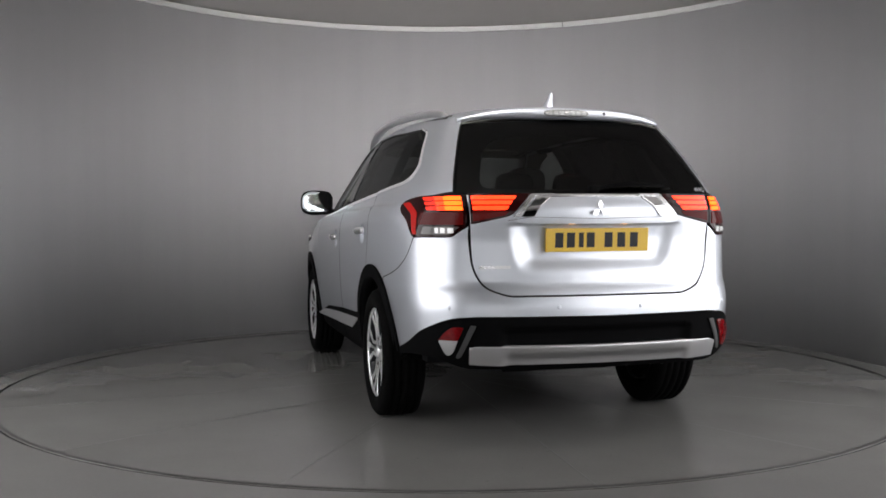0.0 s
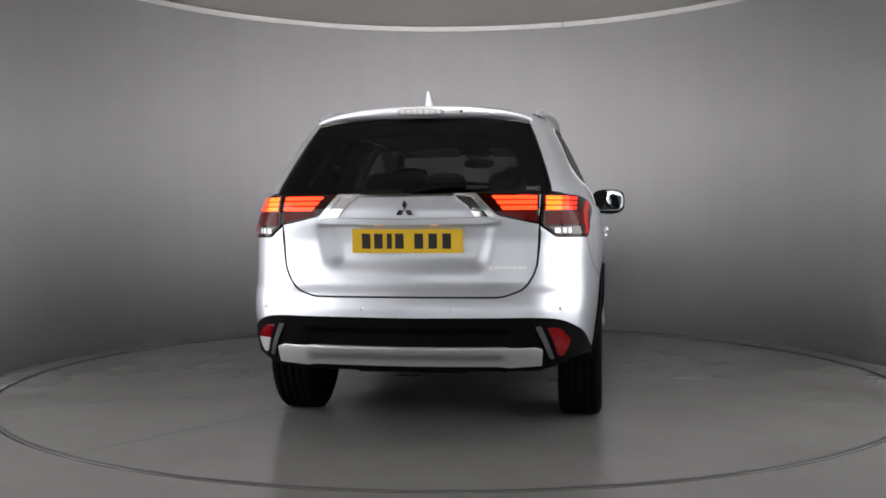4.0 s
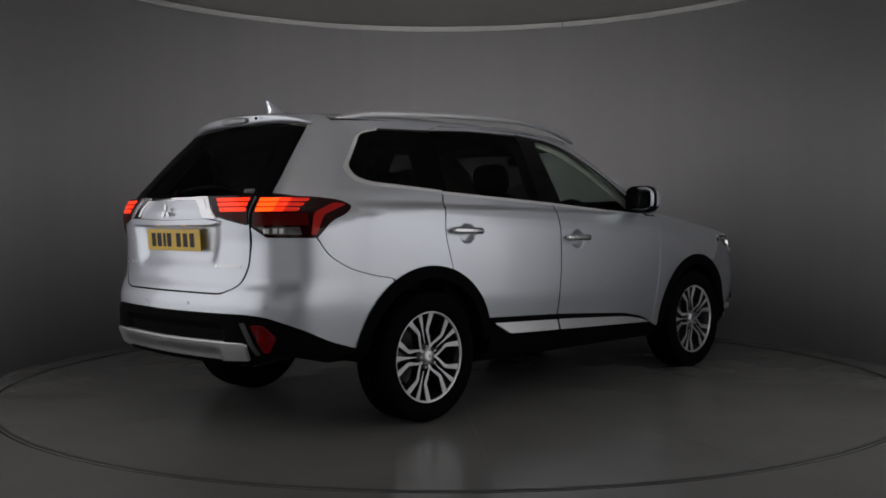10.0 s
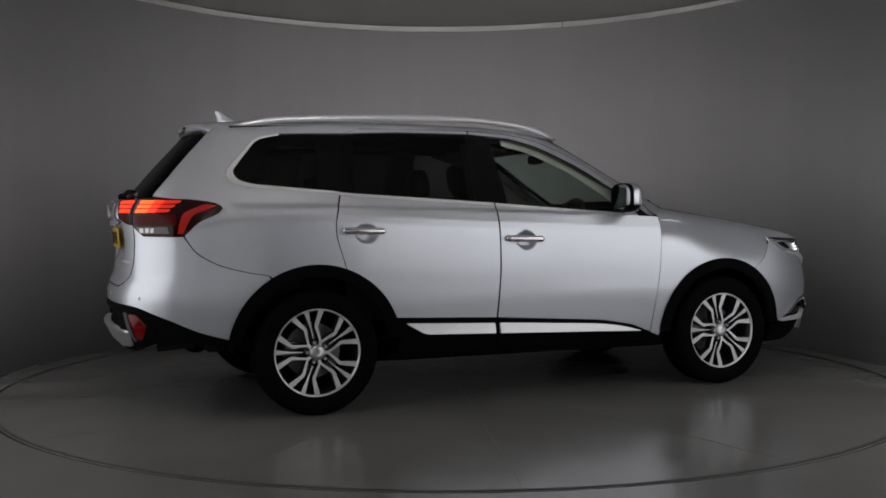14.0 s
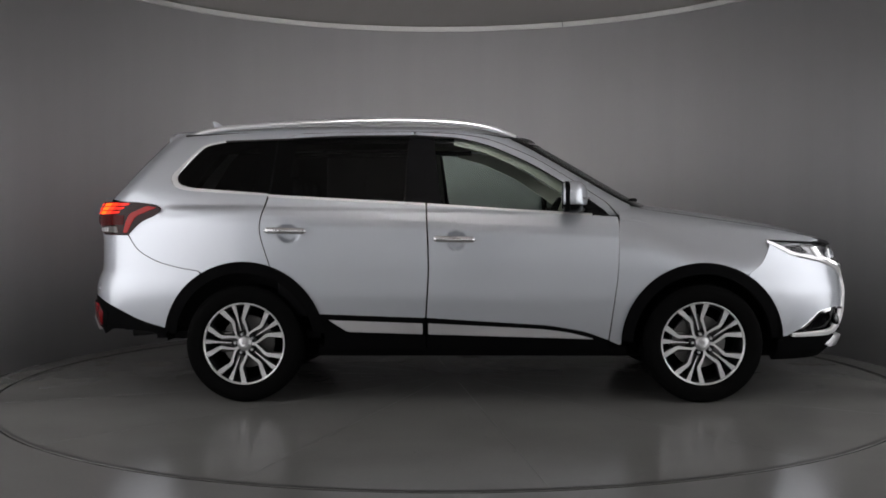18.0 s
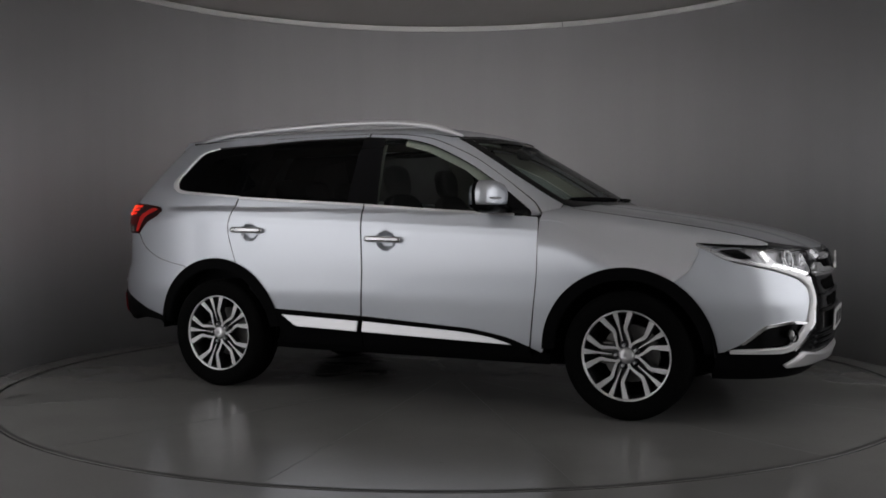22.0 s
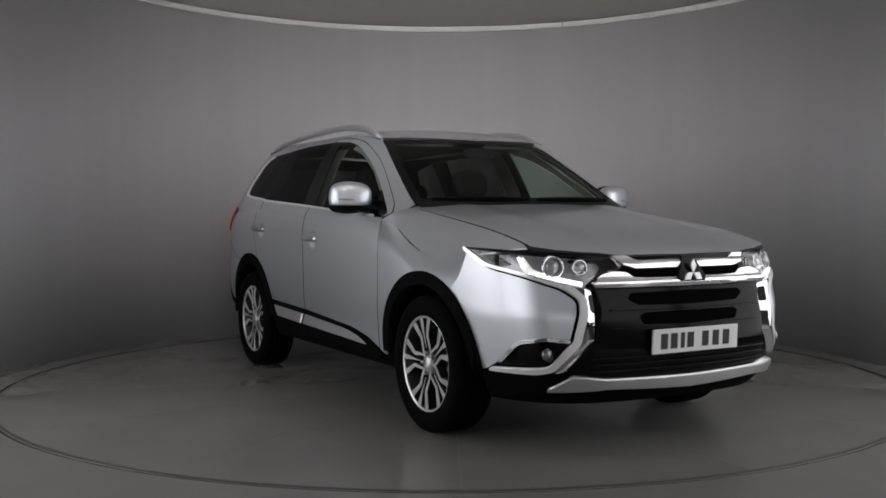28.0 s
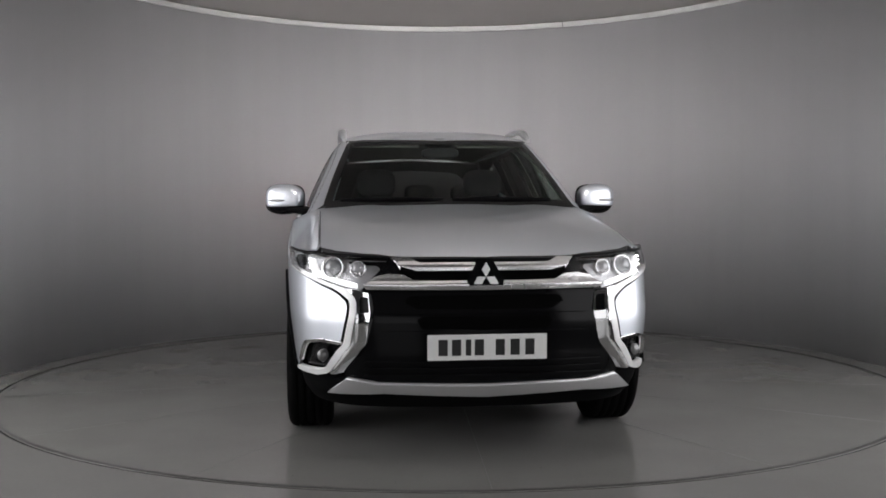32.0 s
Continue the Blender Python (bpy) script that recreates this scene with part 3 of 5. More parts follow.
for k in (0, 1):
    mk = dict(mirror=bool(k))
    panel("window_frame", side_chart, rear_frame, PAINT, rear_doors[k], **mk)
    panel("window_frame", side_chart, front_frame, PAINT, front_doors[k], cell=0.02, **mk)
    for nm, poly, mat, par, lift in (("window_pane", rear_glass, DARK_GLASS, rear_doors[k], -0.008), ("window_pane", front_glass, GLASS, front_doors[k], -0.008),
                                     ("quarter_window", quarter_glass, DARK_GLASS, car, -0.006), ("mirror_sail", sail, GLOSS, front_doors[k], -0.004),
                                     ("pillar_cover", b_pillar, GLOSS, car, -0.003)):
        ob = panel(nm, side_chart, poly, mat, par, lift=lift, depth=0.004, **mk)
        if "glass" in mat.name:
            ob.visible_shadow = False
    panel("window_trim", side_chart, quarter_chrome, PALE_TRIM, car, cell=0.02, lift=0.003, label="bright chrome strip round the rear side window", **mk)
    panel("belt_trim", side_chart, [(-1.192, 1.206), (-0.268, 1.153), (-0.268, 1.163), (-1.192, 1.218)], PALE_TRIM, rear_doors[k], lift=0.005, label="bright chrome waistline strip", **mk)
    panel("belt_trim", side_chart, [(-0.255, 1.150), (0.30, 1.112), (0.70, 1.087), (0.70, 1.096), (0.30, 1.122), (-0.255, 1.162)], PALE_TRIM, front_doors[k], lift=0.005,
          label="bright chrome waistline strip", **mk)
    # lower cladding of the doors, with the satin strips
    panel("cladding", flank, rounded(arc(HUB_R, HUB_Z, ARCH + 0.004, 23, 4, 5) + [(-0.87, 0.310, 0), (-0.268, 0.310, 0), (-0.268, 0.490, 0), (-0.90, 0.512, 0)], 0), BLACK, rear_doors[k],
          lift=0.006, label="black plastic sill cladding", **mk)
    panel("cladding", flank, rounded([(-0.258, 0.318, 0), (0.80, 0.305, 0), (0.79, 0.355, 0), (0.66, 0.407, 0.05), (0.45, 0.445, 0.05), (-0.258, 0.490, 0)], 0), BLACK, front_doors[k],
          lift=0.006, label="black plastic sill cladding", **mk)
    panel("sill_strip", flank, rounded([(-0.83, 0.486, 0), (-0.285, 0.468, 0.005), (-0.285, 0.414, 0.005), (-0.72, 0.426, 0.02)], 0), SATIN, rear_doors[k], lift=0.010, bulge=lambda a, b: 0.026 * (0.486 - b) / 0.06,
          label="satin silver sill strip", **mk)
    panel("sill_strip", flank, rounded([(-0.250, 0.467, 0.005), (0.42, 0.436, 0.1), (0.58, 0.415, 0.05), (0.70, 0.386, 0.0), (-0.250, 0.412, 0.005)], 0), SATIN, front_doors[k], lift=0.010, bulge=lambda a, b: 0.026 * (0.470 - b) / 0.06,
          label="satin silver sill strip", **mk)
    panel("sill", flank, [(-0.90, 0.268), (0.90, 0.262), (0.90, 0.312), (-0.90, 0.312)], BLACK, car, lift=-0.01, depth=0.05, **mk)


# front wing: side and rolled top
def wing_top_z(x):
    return float(hood_chart(np.array([x]), np.array([0.884 - 0.34 * max(0.0, x - 1.5) ** 1.6]))[0, 2])


hood_edge = 0.722
wing_poly = rounded([(0.857, wing_top_z(0.857), 0), (0.851, 0.76, 0.1), (0.80, 0.36, 0.0), (0.86, 0.335, 0)] + arc(HUB_F, HUB_Z, ARCH_F, 178, 58)
                    + [(1.60, 0.752, 0), (1.665, 0.80, 0.03), (1.70, 0.88, 0.03), (1.715, wing_top_z(1.715), 0)] + [(x, wing_top_z(x), 0) for x in (1.6, 1.5, 1.4, 1.3, 1.2, 1.1, 1.0, 0.93)], 0.01)
CREASE = (0.0, -0.80, 0.60)
wing_top_line = pchip([0.8 + 0.1 * i for i in range(13)], [wing_top_z(0.8 + 0.1 * i) for i in range(13)])
both("front_wing", flank, wing_poly, PAINT, car, cell=0.02, shade_gap=False, lean=(CREASE, lambda a, b: ease(1 - (wing_top_line(a) - b) / 0.24)))
roll_poly = [(x, -(0.884 - 0.34 * max(0.0, x - 1.5) ** 1.6)) for x in (0.86, 1.0, 1.15, 1.3, 1.45, 1.55, 1.65, 1.75, 1.85, 1.93)] + [(2.03, -0.738), (1.99, -hood_edge - 0.004), (1.0, -hood_edge - 0.012), (0.99, -0.69), (0.86, -0.69)]
both("wing_top", hood_chart, roll_poly, PAINT, car, cell=0.02, shade_gap=False, lean=(CREASE, lambda a, b: ease(1 - (0.884 - 0.34 * np.maximum(0, a - 1.5) ** 1.6 - np.abs(b)) / 0.15)))
hood_half = [(2.222, 0.0), (2.214, -0.22), (2.200, -0.40), (2.166, -0.535), (2.112, -0.642), (2.040, -0.714), (1.0, -hood_edge - 0.006), (0.99, -0.66), (1.035, -0.40), (1.055, -0.15), (1.06, 0.0)]
hood_half = [(p[0], p[1], 0.02) for p in hood_half]
hood_poly = [p for p in rounded([(x, y) for x, y, _ in hood_half] + [(x, -y) for x, y, _ in reversed(hood_half) if abs(y) > 1e-6], 0.015)]
panel("hood", hood_chart, hood_poly, PAINT, car, cell=0.035, depth=0.02)
roof_half = [(0.425, 0.0), (0.405, -0.20), (0.36, -0.40), (0.29, -0.52), (0.20, -0.578), (-0.2, -0.600), (-1.0, -0.605), (-1.6, -0.595), (-1.75, -0.58), (-1.78, 0.0)]
panel("roof", roof_chart, [(x, y) for x, y in roof_half] + [(x, -y) for x, y in reversed(roof_half) if abs(y) > 1e-6], PAINT, car, cell=0.04, depth=0.02)
ob = panel("windscreen", screen_chart, doubled([(0.0, 1.165), (-0.45, 1.155), (-0.705, 1.150), (-0.655, 1.33), (-0.59, 1.50), (-0.57, 1.550), (-0.3, 1.560), (0.0, 1.564)]), GLASS, car,
           cell=0.04, lift=-0.004, depth=0.004, label="clear green-tinted windscreen with a black edge")
ob.visible_shadow = False

# nose
bumper = W(("x", 1.60, 0.748, 0), ("x", 1.667, 0.80, 0.03), ("x", 1.705, 0.88, 0.03), ("x", 1.712, 0.922, 0), ("x", 1.85, 0.848, 0.05), ("n", 0.765, 0.806, 0.05), ("n", 0.648, 0.752, 0.03), ("n", 0.598, 0.706, 0.02),
           ("n", 0.602, 0.66, 0.02), ("n", 0.627, 0.540, 0.01), ("n", 0.70, 0.545, 0.02), ("x", 2.03, 0.525, 0.03), ("x", 1.92, 0.43, 0.02), ("x", 1.83, 0.385, 0), ("x", 1.79, 0.38, 0)) \
    + W(*arc(HUB_F, HUB_Z, ARCH_F, 5, 57))
both("front_bumper", wrap_chart, rounded(bumper, 0.01), PAINT, car, cell=0.025)
rim = W(("x", 1.84, 0.858, 0), ("n", 0.765, 0.824, 0.05), ("n", 0.66, 0.784, 0.03), ("n", 0.60, 0.768, 0.01), ("n", 0.555, 0.722, 0.02), ("n", 0.556, 0.66, 0.02), ("n", 0.585, 0.525, 0.01),
        ("n", 0.614, 0.488, 0.01), ("n", 0.672, 0.398, 0.02), ("n", 0.72, 0.382, 0.02), ("x", 1.86, 0.380, 0), ("x", 1.86, 0.393, 0), ("n", 0.72, 0.405, 0.02), ("n", 0.69, 0.415, 0.01), ("n", 0.64, 0.50, 0.01),
        ("n", 0.612, 0.53, 0.01), ("n", 0.585, 0.66, 0.02), ("n", 0.582, 0.715, 0.02), ("n", 0.64, 0.763, 0.03), ("n", 0.765, 0.815, 0.05))
both("grille_shield", wrap_chart, rounded(rim, 0.0), BLADE, car, cell=0.012, lift=0.012, depth=0.03, label="bright rim sweeping under the headlamp and down to the fog lamp")
facet = W(("n", 0.597, 0.768, 0.01), ("n", 0.54, 0.758, 0.01), ("n", 0.497, 0.748, 0.01), ("n", 0.480, 0.675, 0.02), ("n", 0.515, 0.515, 0.02), ("n", 0.60, 0.400, 0.02), ("n", 0.66, 0.388, 0.02),
          ("n", 0.671, 0.398, 0.01), ("n", 0.613, 0.488, 0.01), ("n", 0.584, 0.525, 0.01), ("n", 0.555, 0.66, 0.02), ("n", 0.554, 0.722, 0.02))


def facet_slope(a, b):
    """The blade's inner face falls away towards the grille."""
    y = -lower(a, b)[..., 1]
    return -0.72 * np.clip(0.556 + 0.786 * np.clip(0.53 - b, 0, 1) - y, 0, 0.075)


both("shield_facet", wrap_chart, rounded(facet, 0.0), CHROME, car, cell=0.012, lift=0.010, depth=0.03, label="mirror-bright chrome inner face of the blade", bulge=facet_slope)
both("shield_vent", wrap_chart, rounded(W(("n", 0.542, 0.735, 0.01), ("n", 0.512, 0.735, 0.01), ("n", 0.508, 0.668, 0.01), ("n", 0.542, 0.664, 0.01)), 0.0), GLOSS, car, cell=0.012, lift=0.013, depth=0.006,
     label="small gloss black vent in the blade", bulge=facet_slope)
fog = W(("n", 0.625, 0.53, 0.01), ("n", 0.71, 0.54, 0.02), ("x", 2.025, 0.52, 0.03), ("x", 1.915, 0.425, 0.02), ("x", 1.86, 0.395, 0), ("n", 0.69, 0.412, 0.01))
fogs = both("fog_lamp_bay", wrap_chart, rounded(fog, 0.0), GLOSS, car, cell=0.02, lift=-0.03, depth=0.02)
lamp = W(("x", 1.70, 0.940, 0.0), ("x", 1.90, 0.928, 0.05), ("n", 0.66, 0.915, 0.05), ("n", 0.412, 0.900, 0.005), ("n", 0.375, 0.842, 0.005), ("n", 0.48, 0.828, 0.03), ("n", 0.535, 0.785, 0.01), ("n", 0.555, 0.764, 0.01),
         ("n", 0.66, 0.790, 0.03), ("n", 0.77, 0.826, 0.05), ("x", 1.85, 0.858, 0.03))
HEAD_BACK = grain(material("lamp_reflector", (0.45, 0.45, 0.46), rough=0.28, metal=0.6), scale=35, amount=0.35, rough_amount=0.12, bump=0.6, detail=2)
headlamps = both("headlamp", wrap_chart, rounded(lamp, 0.0), HEAD_BACK, car, cell=0.02, lift=-0.03, depth=0.06)
grille = doubled([(0.0, 0.905), (-0.42, 0.902), (-0.46, 0.85), (-0.54, 0.765), (-0.50, 0.755), (-0.485, 0.675), (-0.52, 0.515), (-0.62, 0.39), (-0.60, 0.352), (0.0, 0.335)])
panel("grille", front_chart, grille, GLOSS, car, cell=0.03, lift=-0.012, depth=0.03, label="gloss black grille and bumper centre")
for s in (-1, 1):
    panel("grille_bar", front_chart, [(s * 0.040, 0.877), (s * 0.281, 0.876), (s * 0.327, 0.899), (s * 0.40, 0.898), (s * 0.358, 0.857), (s * 0.300, 0.843), (s * 0.050, 0.843)], BRIGHT, car, cell=0.012,
          lift=0.012, depth=0.03, label="chrome grille bar", bulge=lambda a, b: 0.012 * np.clip((0.877 - b) / 0.016, 0, 1) - 0.008 * np.clip((0.861 - b) / 0.018, 0, 1))
panel("grille_bar", front_chart, doubled([(0.0, 0.801), (-0.20, 0.801), (-0.315, 0.804), (-0.353, 0.827), (-0.416, 0.831), (-0.475, 0.818), (-0.522, 0.777), (-0.512, 0.763), (0.0, 0.761)]), BRIGHT, car, cell=0.012, lift=0.012, depth=0.03,
      bulge=lambda a, b: 0.014 * np.clip((0.801 - b) / 0.016, 0, 1) - 0.016 * np.clip((0.777 - b) / 0.016, 0, 1),
      label="broad chrome grille bar")
apron = [(0.0, 0.352)] + nose_points(W(("n", 0.60, 0.365, 0), ("n", 0.72, 0.372, 0), ("x", 1.86, 0.374, 0), ("x", 1.78, 0.374, 0), ("x", 1.76, 0.23, 0), ("n", 0.60, 0.23, 0)))
apron = [(0.0, 0.352)] + apron[1:] + [(0.0, 0.23)]
panel("front_apron", nose_wrap, doubled(apron), BLACK, car, cell=0.03, lift=-0.01, depth=0.03)
skid = doubled([(0.0, 0.350), (-0.46, 0.358), (-0.60, 0.376), (-0.675, 0.312), (-0.50, 0.318), (-0.44, 0.322), (0.0, 0.305)])
panel("front_skid_plate", front_chart, skid, SATIN, car, cell=0.03, lift=0.022, depth=0.04, label="satin silver skid plate")

# tail
tail_b = [(0.0, 0.708, 0)] + W(("t", 0.44, 0.708, 0.03), ("t", 0.545, 0.745, 0.04), ("t", 0.598, 0.83, 0.05), ("t", 0.612, 1.035, 0.0), ("t", 0.68, 0.985, 0.01), ("x", -2.035, 0.982, 0.0),
                               ("x", -1.978, 0.895, 0.05), ("x", -1.855, 0.825, 0.06), ("x", -1.70, 0.786, 0.04), ("x", -1.60, 0.771, 0)) + W(*arc(HUB_R, HUB_Z, ARCH, 122, 169)) \
    + W(("x", -1.80, 0.432, 0), ("x", -1.95, 0.475, 0.05), ("x", -2.10, 0.545, 0.05), ("t", 0.70, 0.612, 0.05), ("t", 0.6, 0.622, 0.05)) + [(0.0, 0.618, 0)]
tail_b = rounded(tail_b, 0.0)
panel("rear_bumper", tail_wrap, doubled(tail_b), PAINT, car, cell=0.025, depth=0.02)
tail_l = [(0.0, 0.613, 0)] + W(("t", 0.6, 0.617, 0.05), ("t", 0.70, 0.606, 0.05), ("x", -2.10, 0.539, 0.05), ("x", -1.95, 0.469, 0.05), ("x", -1.792, 0.424, 0)) \
    + W(*arc(HUB_R, HUB_Z, ARCH, 171, 176, 3)) + W(("x", -1.84, 0.405, 0), ("x", -2.02, 0.425, 0.05), ("t", 0.74, 0.425, 0.03), ("t", 0.68, 0.395, 0.05), ("t", 0.6, 0.375, 0)) + [(0.0, 0.37, 0)]
panel("rear_apron", tail_wrap, doubled(rounded(tail_l, 0.0)), BLACK, car, cell=0.025, lift=0.004, depth=0.03, label="black textured lower bumper",
      bulge=lambda a, b: -0.03 * ease((0.50 - np.abs(a)) / 0.05) * ease((b - 0.46) / 0.02) * ease((0.57 - b) / 0.02))
panel("rear_skid_plate", rear_chart, doubled([(0.0, 0.480), (-0.59, 0.484), (-0.615, 0.478), (-0.61, 0.408), (-0.46, 0.40), (0.0, 0.398)]), SATIN, car, cell=0.03, lift=0.022, depth=0.04,
      label="satin silver rear skid plate",
      bulge=lambda a, b: -0.012 * ease((0.47 - np.abs(a)) / 0.04) * ease((0.455 - b) / 0.02))


def plate_dip(a, b):
    return -0.026 * ease((0.47 - 0.25 * (1.05 - b) - np.abs(a)) / 0.14) * ease((b - 0.80) / 0.11) * ease((1.05 - b) / 0.016)


tailgate = panel("tailgate", rear_chart, rounded(doubled([(0.0, 1.186, 0), (-0.612, 1.184, 0.01), (-0.604, 1.04, 0.03), (-0.592, 0.84, 0.05), (-0.54, 0.752, 0.04), (-0.44, 0.717, 0.03), (0.0, 0.717, 0)]), 0.0),
                 PAINT, car, cell=0.02, depth=0.03, bulge=plate_dip)
ob = panel("rear_window", back_chart, doubled([(0.0, 1.187), (-0.655, 1.192), (-0.60, 1.36), (-0.535, 1.545), (0.0, 1.575)]), DARK_GLASS, tailgate, cell=0.04, lift=-0.004, depth=0.004,
           label="dark tinted rear window")
ob.visible_shadow = False
RED = material("red_lamp_lens", (0.32, 0.004, 0.004), rough=0.08, coat=0.6)
outer_lamp = W(("t", 0.622, 1.183, 0), ("x", -2.0, 1.180, 0.05), ("x", -1.87, 1.163, 0.04), ("x", -1.825, 1.135, 0.02), ("x", -1.86, 1.10, 0.03), ("x", -1.95, 1.065, 0.05), ("x", -2.03, 0.985, 0.01),
               ("t", 0.685, 0.990, 0.01), ("t", 0.622, 1.040, 0.01))
tail_lamps = both("tail_lamp", wrap_chart, rounded(outer_lamp, 0.0), RED, car, cell=0.02, lift=0.006, depth=0.06, label="red wrap-round tail lamp, lit")
inner_lamp = rounded([(-0.602, 1.183, 0), (-0.602, 1.045, 0.01), (-0.42, 1.085, 0.02), (-0.325, 1.183, 0)], 0)
gate_lamps = both("gate_lamp", rear_chart, inner_lamp, RED, tailgate, cell=0.02, lift=0.012, depth=0.03, label="red lit lamp in the tailgate")

# ---- the car: dark inner shell behind the gaps, arches and underside ----
inner_side = [(-1.95, 0.45), (-1.78, 0.40)] + [(p[0], p[1]) for p in arc(HUB_R, HUB_Z, ARCH - 0.01, 170, 5)] + [(-0.86, 0.25), (0.86, 0.25)] \
    + [(p[0], p[1]) for p in arc(HUB_F, HUB_Z, ARCH_F - 0.01, 175, 5)] + [(1.82, 0.40), (1.90, 0.85), (1.6, 0.92), (0.9, 0.96), (0.85, 1.06), (0.2, 1.11), (-1.2, 1.19), (-1.7, 1.24), (-1.98, 1.16)]
# black sheets added behind the skin so light is blocked and gaps stay dark
both("inner_shell", flank, inner_side, LINER, car, cell=0.05, lift=-0.04, depth=0.005)
panel("inner_tail", rear_chart, [(-0.70, 0.40), (0.70, 0.40), (0.66, 1.16), (-0.66, 1.16)], LINER, car, cell=0.05, lift=-0.06, depth=0.005)
panel("inner_nose", front_chart, [(-0.72, 0.30), (0.72, 0.30), (0.64, 0.88), (-0.64, 0.88)], LINER, car, cell=0.05, lift=-0.075, depth=0.005)
# black sheet added under the hood to darken the gaps round it
panel("engine_bay", hood_chart, [(2.10, -0.45), (1.9, -0.74), (0.95, -0.78), (0.95, 0.78), (1.9, 0.74), (2.10, 0.45)], LINER, car, cell=0.06, lift=-0.045, depth=0.005)
part("underbody", box_bm((-1.15, -0.62, 0.235), (1.95, 0.62, 0.36), 0.04), LINER, car)
part("underbody", box_bm((-0.88, -0.78, 0.258), (0.88, 0.78, 0.34), 0.03), LINER, car)
for hx in (HUB_F, HUB_R):
    for s in (-1, 1):
        v, f = lathe([(ARCH - 0.02, s * 0.865), (ARCH - 0.02, s * 0.58), (0.02, s * 0.58)], 40, axis="y", close=False, a0=radians(2), a1=radians(178))
        ob = link_mesh("arch_liner", v, f, LINER, car)
        ob.location = (hx, 0, HUB_Z)
        ring_a, ring_b = (4, 178) if hx > 0 else (8, 172)
        ra = ARCH_F if hx > 0 else ARCH
        ring = arc(hx, HUB_Z, ra + 0.006, ring_a, ring_b, 40) + arc(hx, HUB_Z, ra - 0.06, ring_b, ring_a, 40)
        panel("arch_cladding", flank, ring, BLACK, car, cell=0.02, lift=0.013, depth=0.05, mirror=s > 0, label="black plastic wheel-arch cladding")
STEEL_DULL = material("dull_exhaust_steel", (0.02, 0.02, 0.02), rough=0.5, metal=0.6)
for x0, y0, r0, l0 in ((-2.04, -0.45, 0.024, 0.20),):
    bm = bmesh.new()
    bmesh.ops.create_cone(bm, cap_ends=True, segments=20, radius1=r0, radius2=r0, depth=l0, matrix=pose(x0, y0, 0.372, 0, 84, -8))
    part("exhaust_pipe", bm, STEEL_DULL, car, "dull steel exhaust tail pipe")
bm = bmesh.new()
bmesh.ops.create_cone(bm, cap_ends=True, segments=24, radius1=0.085, radius2=0.085, depth=0.55, matrix=pose(-1.90, 0.05, 0.38, 90, 0, 0))
part("silencer", bm, LINER, car)

ALLOY = grain(material("machined_alloy", (0.80, 0.80, 0.80), rough=0.32, metal=0.8), scale=500, amount=0.06, rough_amount=0.05)
ALLOY_DARK = material("dark_painted_alloy", (0.012, 0.012, 0.013), rough=0.35)
STEEL = grain(material("brake_steel", (0.20, 0.195, 0.19), rough=0.4, metal=0.8), scale=200, amount=0.15)
R_RIM = 0.2425


def spoke(points, widths, depth, name, parent, turn):
    """A flat-faced spoke along points of (radius, degrees), machined in front, dark at its sides."""
    c = [np.array((r * math.cos(radians(a)), r * math.sin(radians(a)))) for r, a in points]
    verts, faces = [], []
    for i, (p, w) in enumerate(zip(c, widths)):
        d = c[min(i + 1, len(c) - 1)] - c[max(i - 1, 0)]
        nrm = np.array((-d[1], d[0])) / np.linalg.norm(d)
        y = -0.868 + 0.016 * (1 - points[i][0] / R_RIM)
        for s, dy, k in ((-1, 0.004, 1.0), (-1, 0, 0.86), (1, 0, 0.86), (1, 0.004, 1.0), (1, depth, 1.15), (-1, depth, 1.15)):
            q = p + nrm * s * w / 2 * k
            verts.append((q[0], y + dy, q[1]))
    n = len(c)
    for i in range(n - 1):
        for k in range(6):
            faces.append((i * 6 + k, i * 6 + (k + 1) % 6, i * 6 + 6 + (k + 1) % 6, i * 6 + 6 + k))
    faces += [tuple(range(6))[::-1], tuple(range(n * 6 - 6, n * 6))]
    me = bpy.data.meshes.new(name)
    me.from_pydata(verts, [], faces)
    me.materials.append(ALLOY)
    me.materials.append(ALLOY_DARK)
    for q in me.polygons:
        q.material_index = 0 if q.index < (n - 1) * 6 and q.index % 6 in (0, 1, 2) else 1
    bm = bmesh.new()
    bm.from_mesh(me)
    bmesh.ops.recalc_face_normals(bm, faces=bm.faces)
    bm.to_mesh(me)
    bm.free()
    ob = new(name, me)
    ob.parent = parent
    ob.matrix_basis = pose(0, 0, 0, 0, -turn, 0)
    return ob


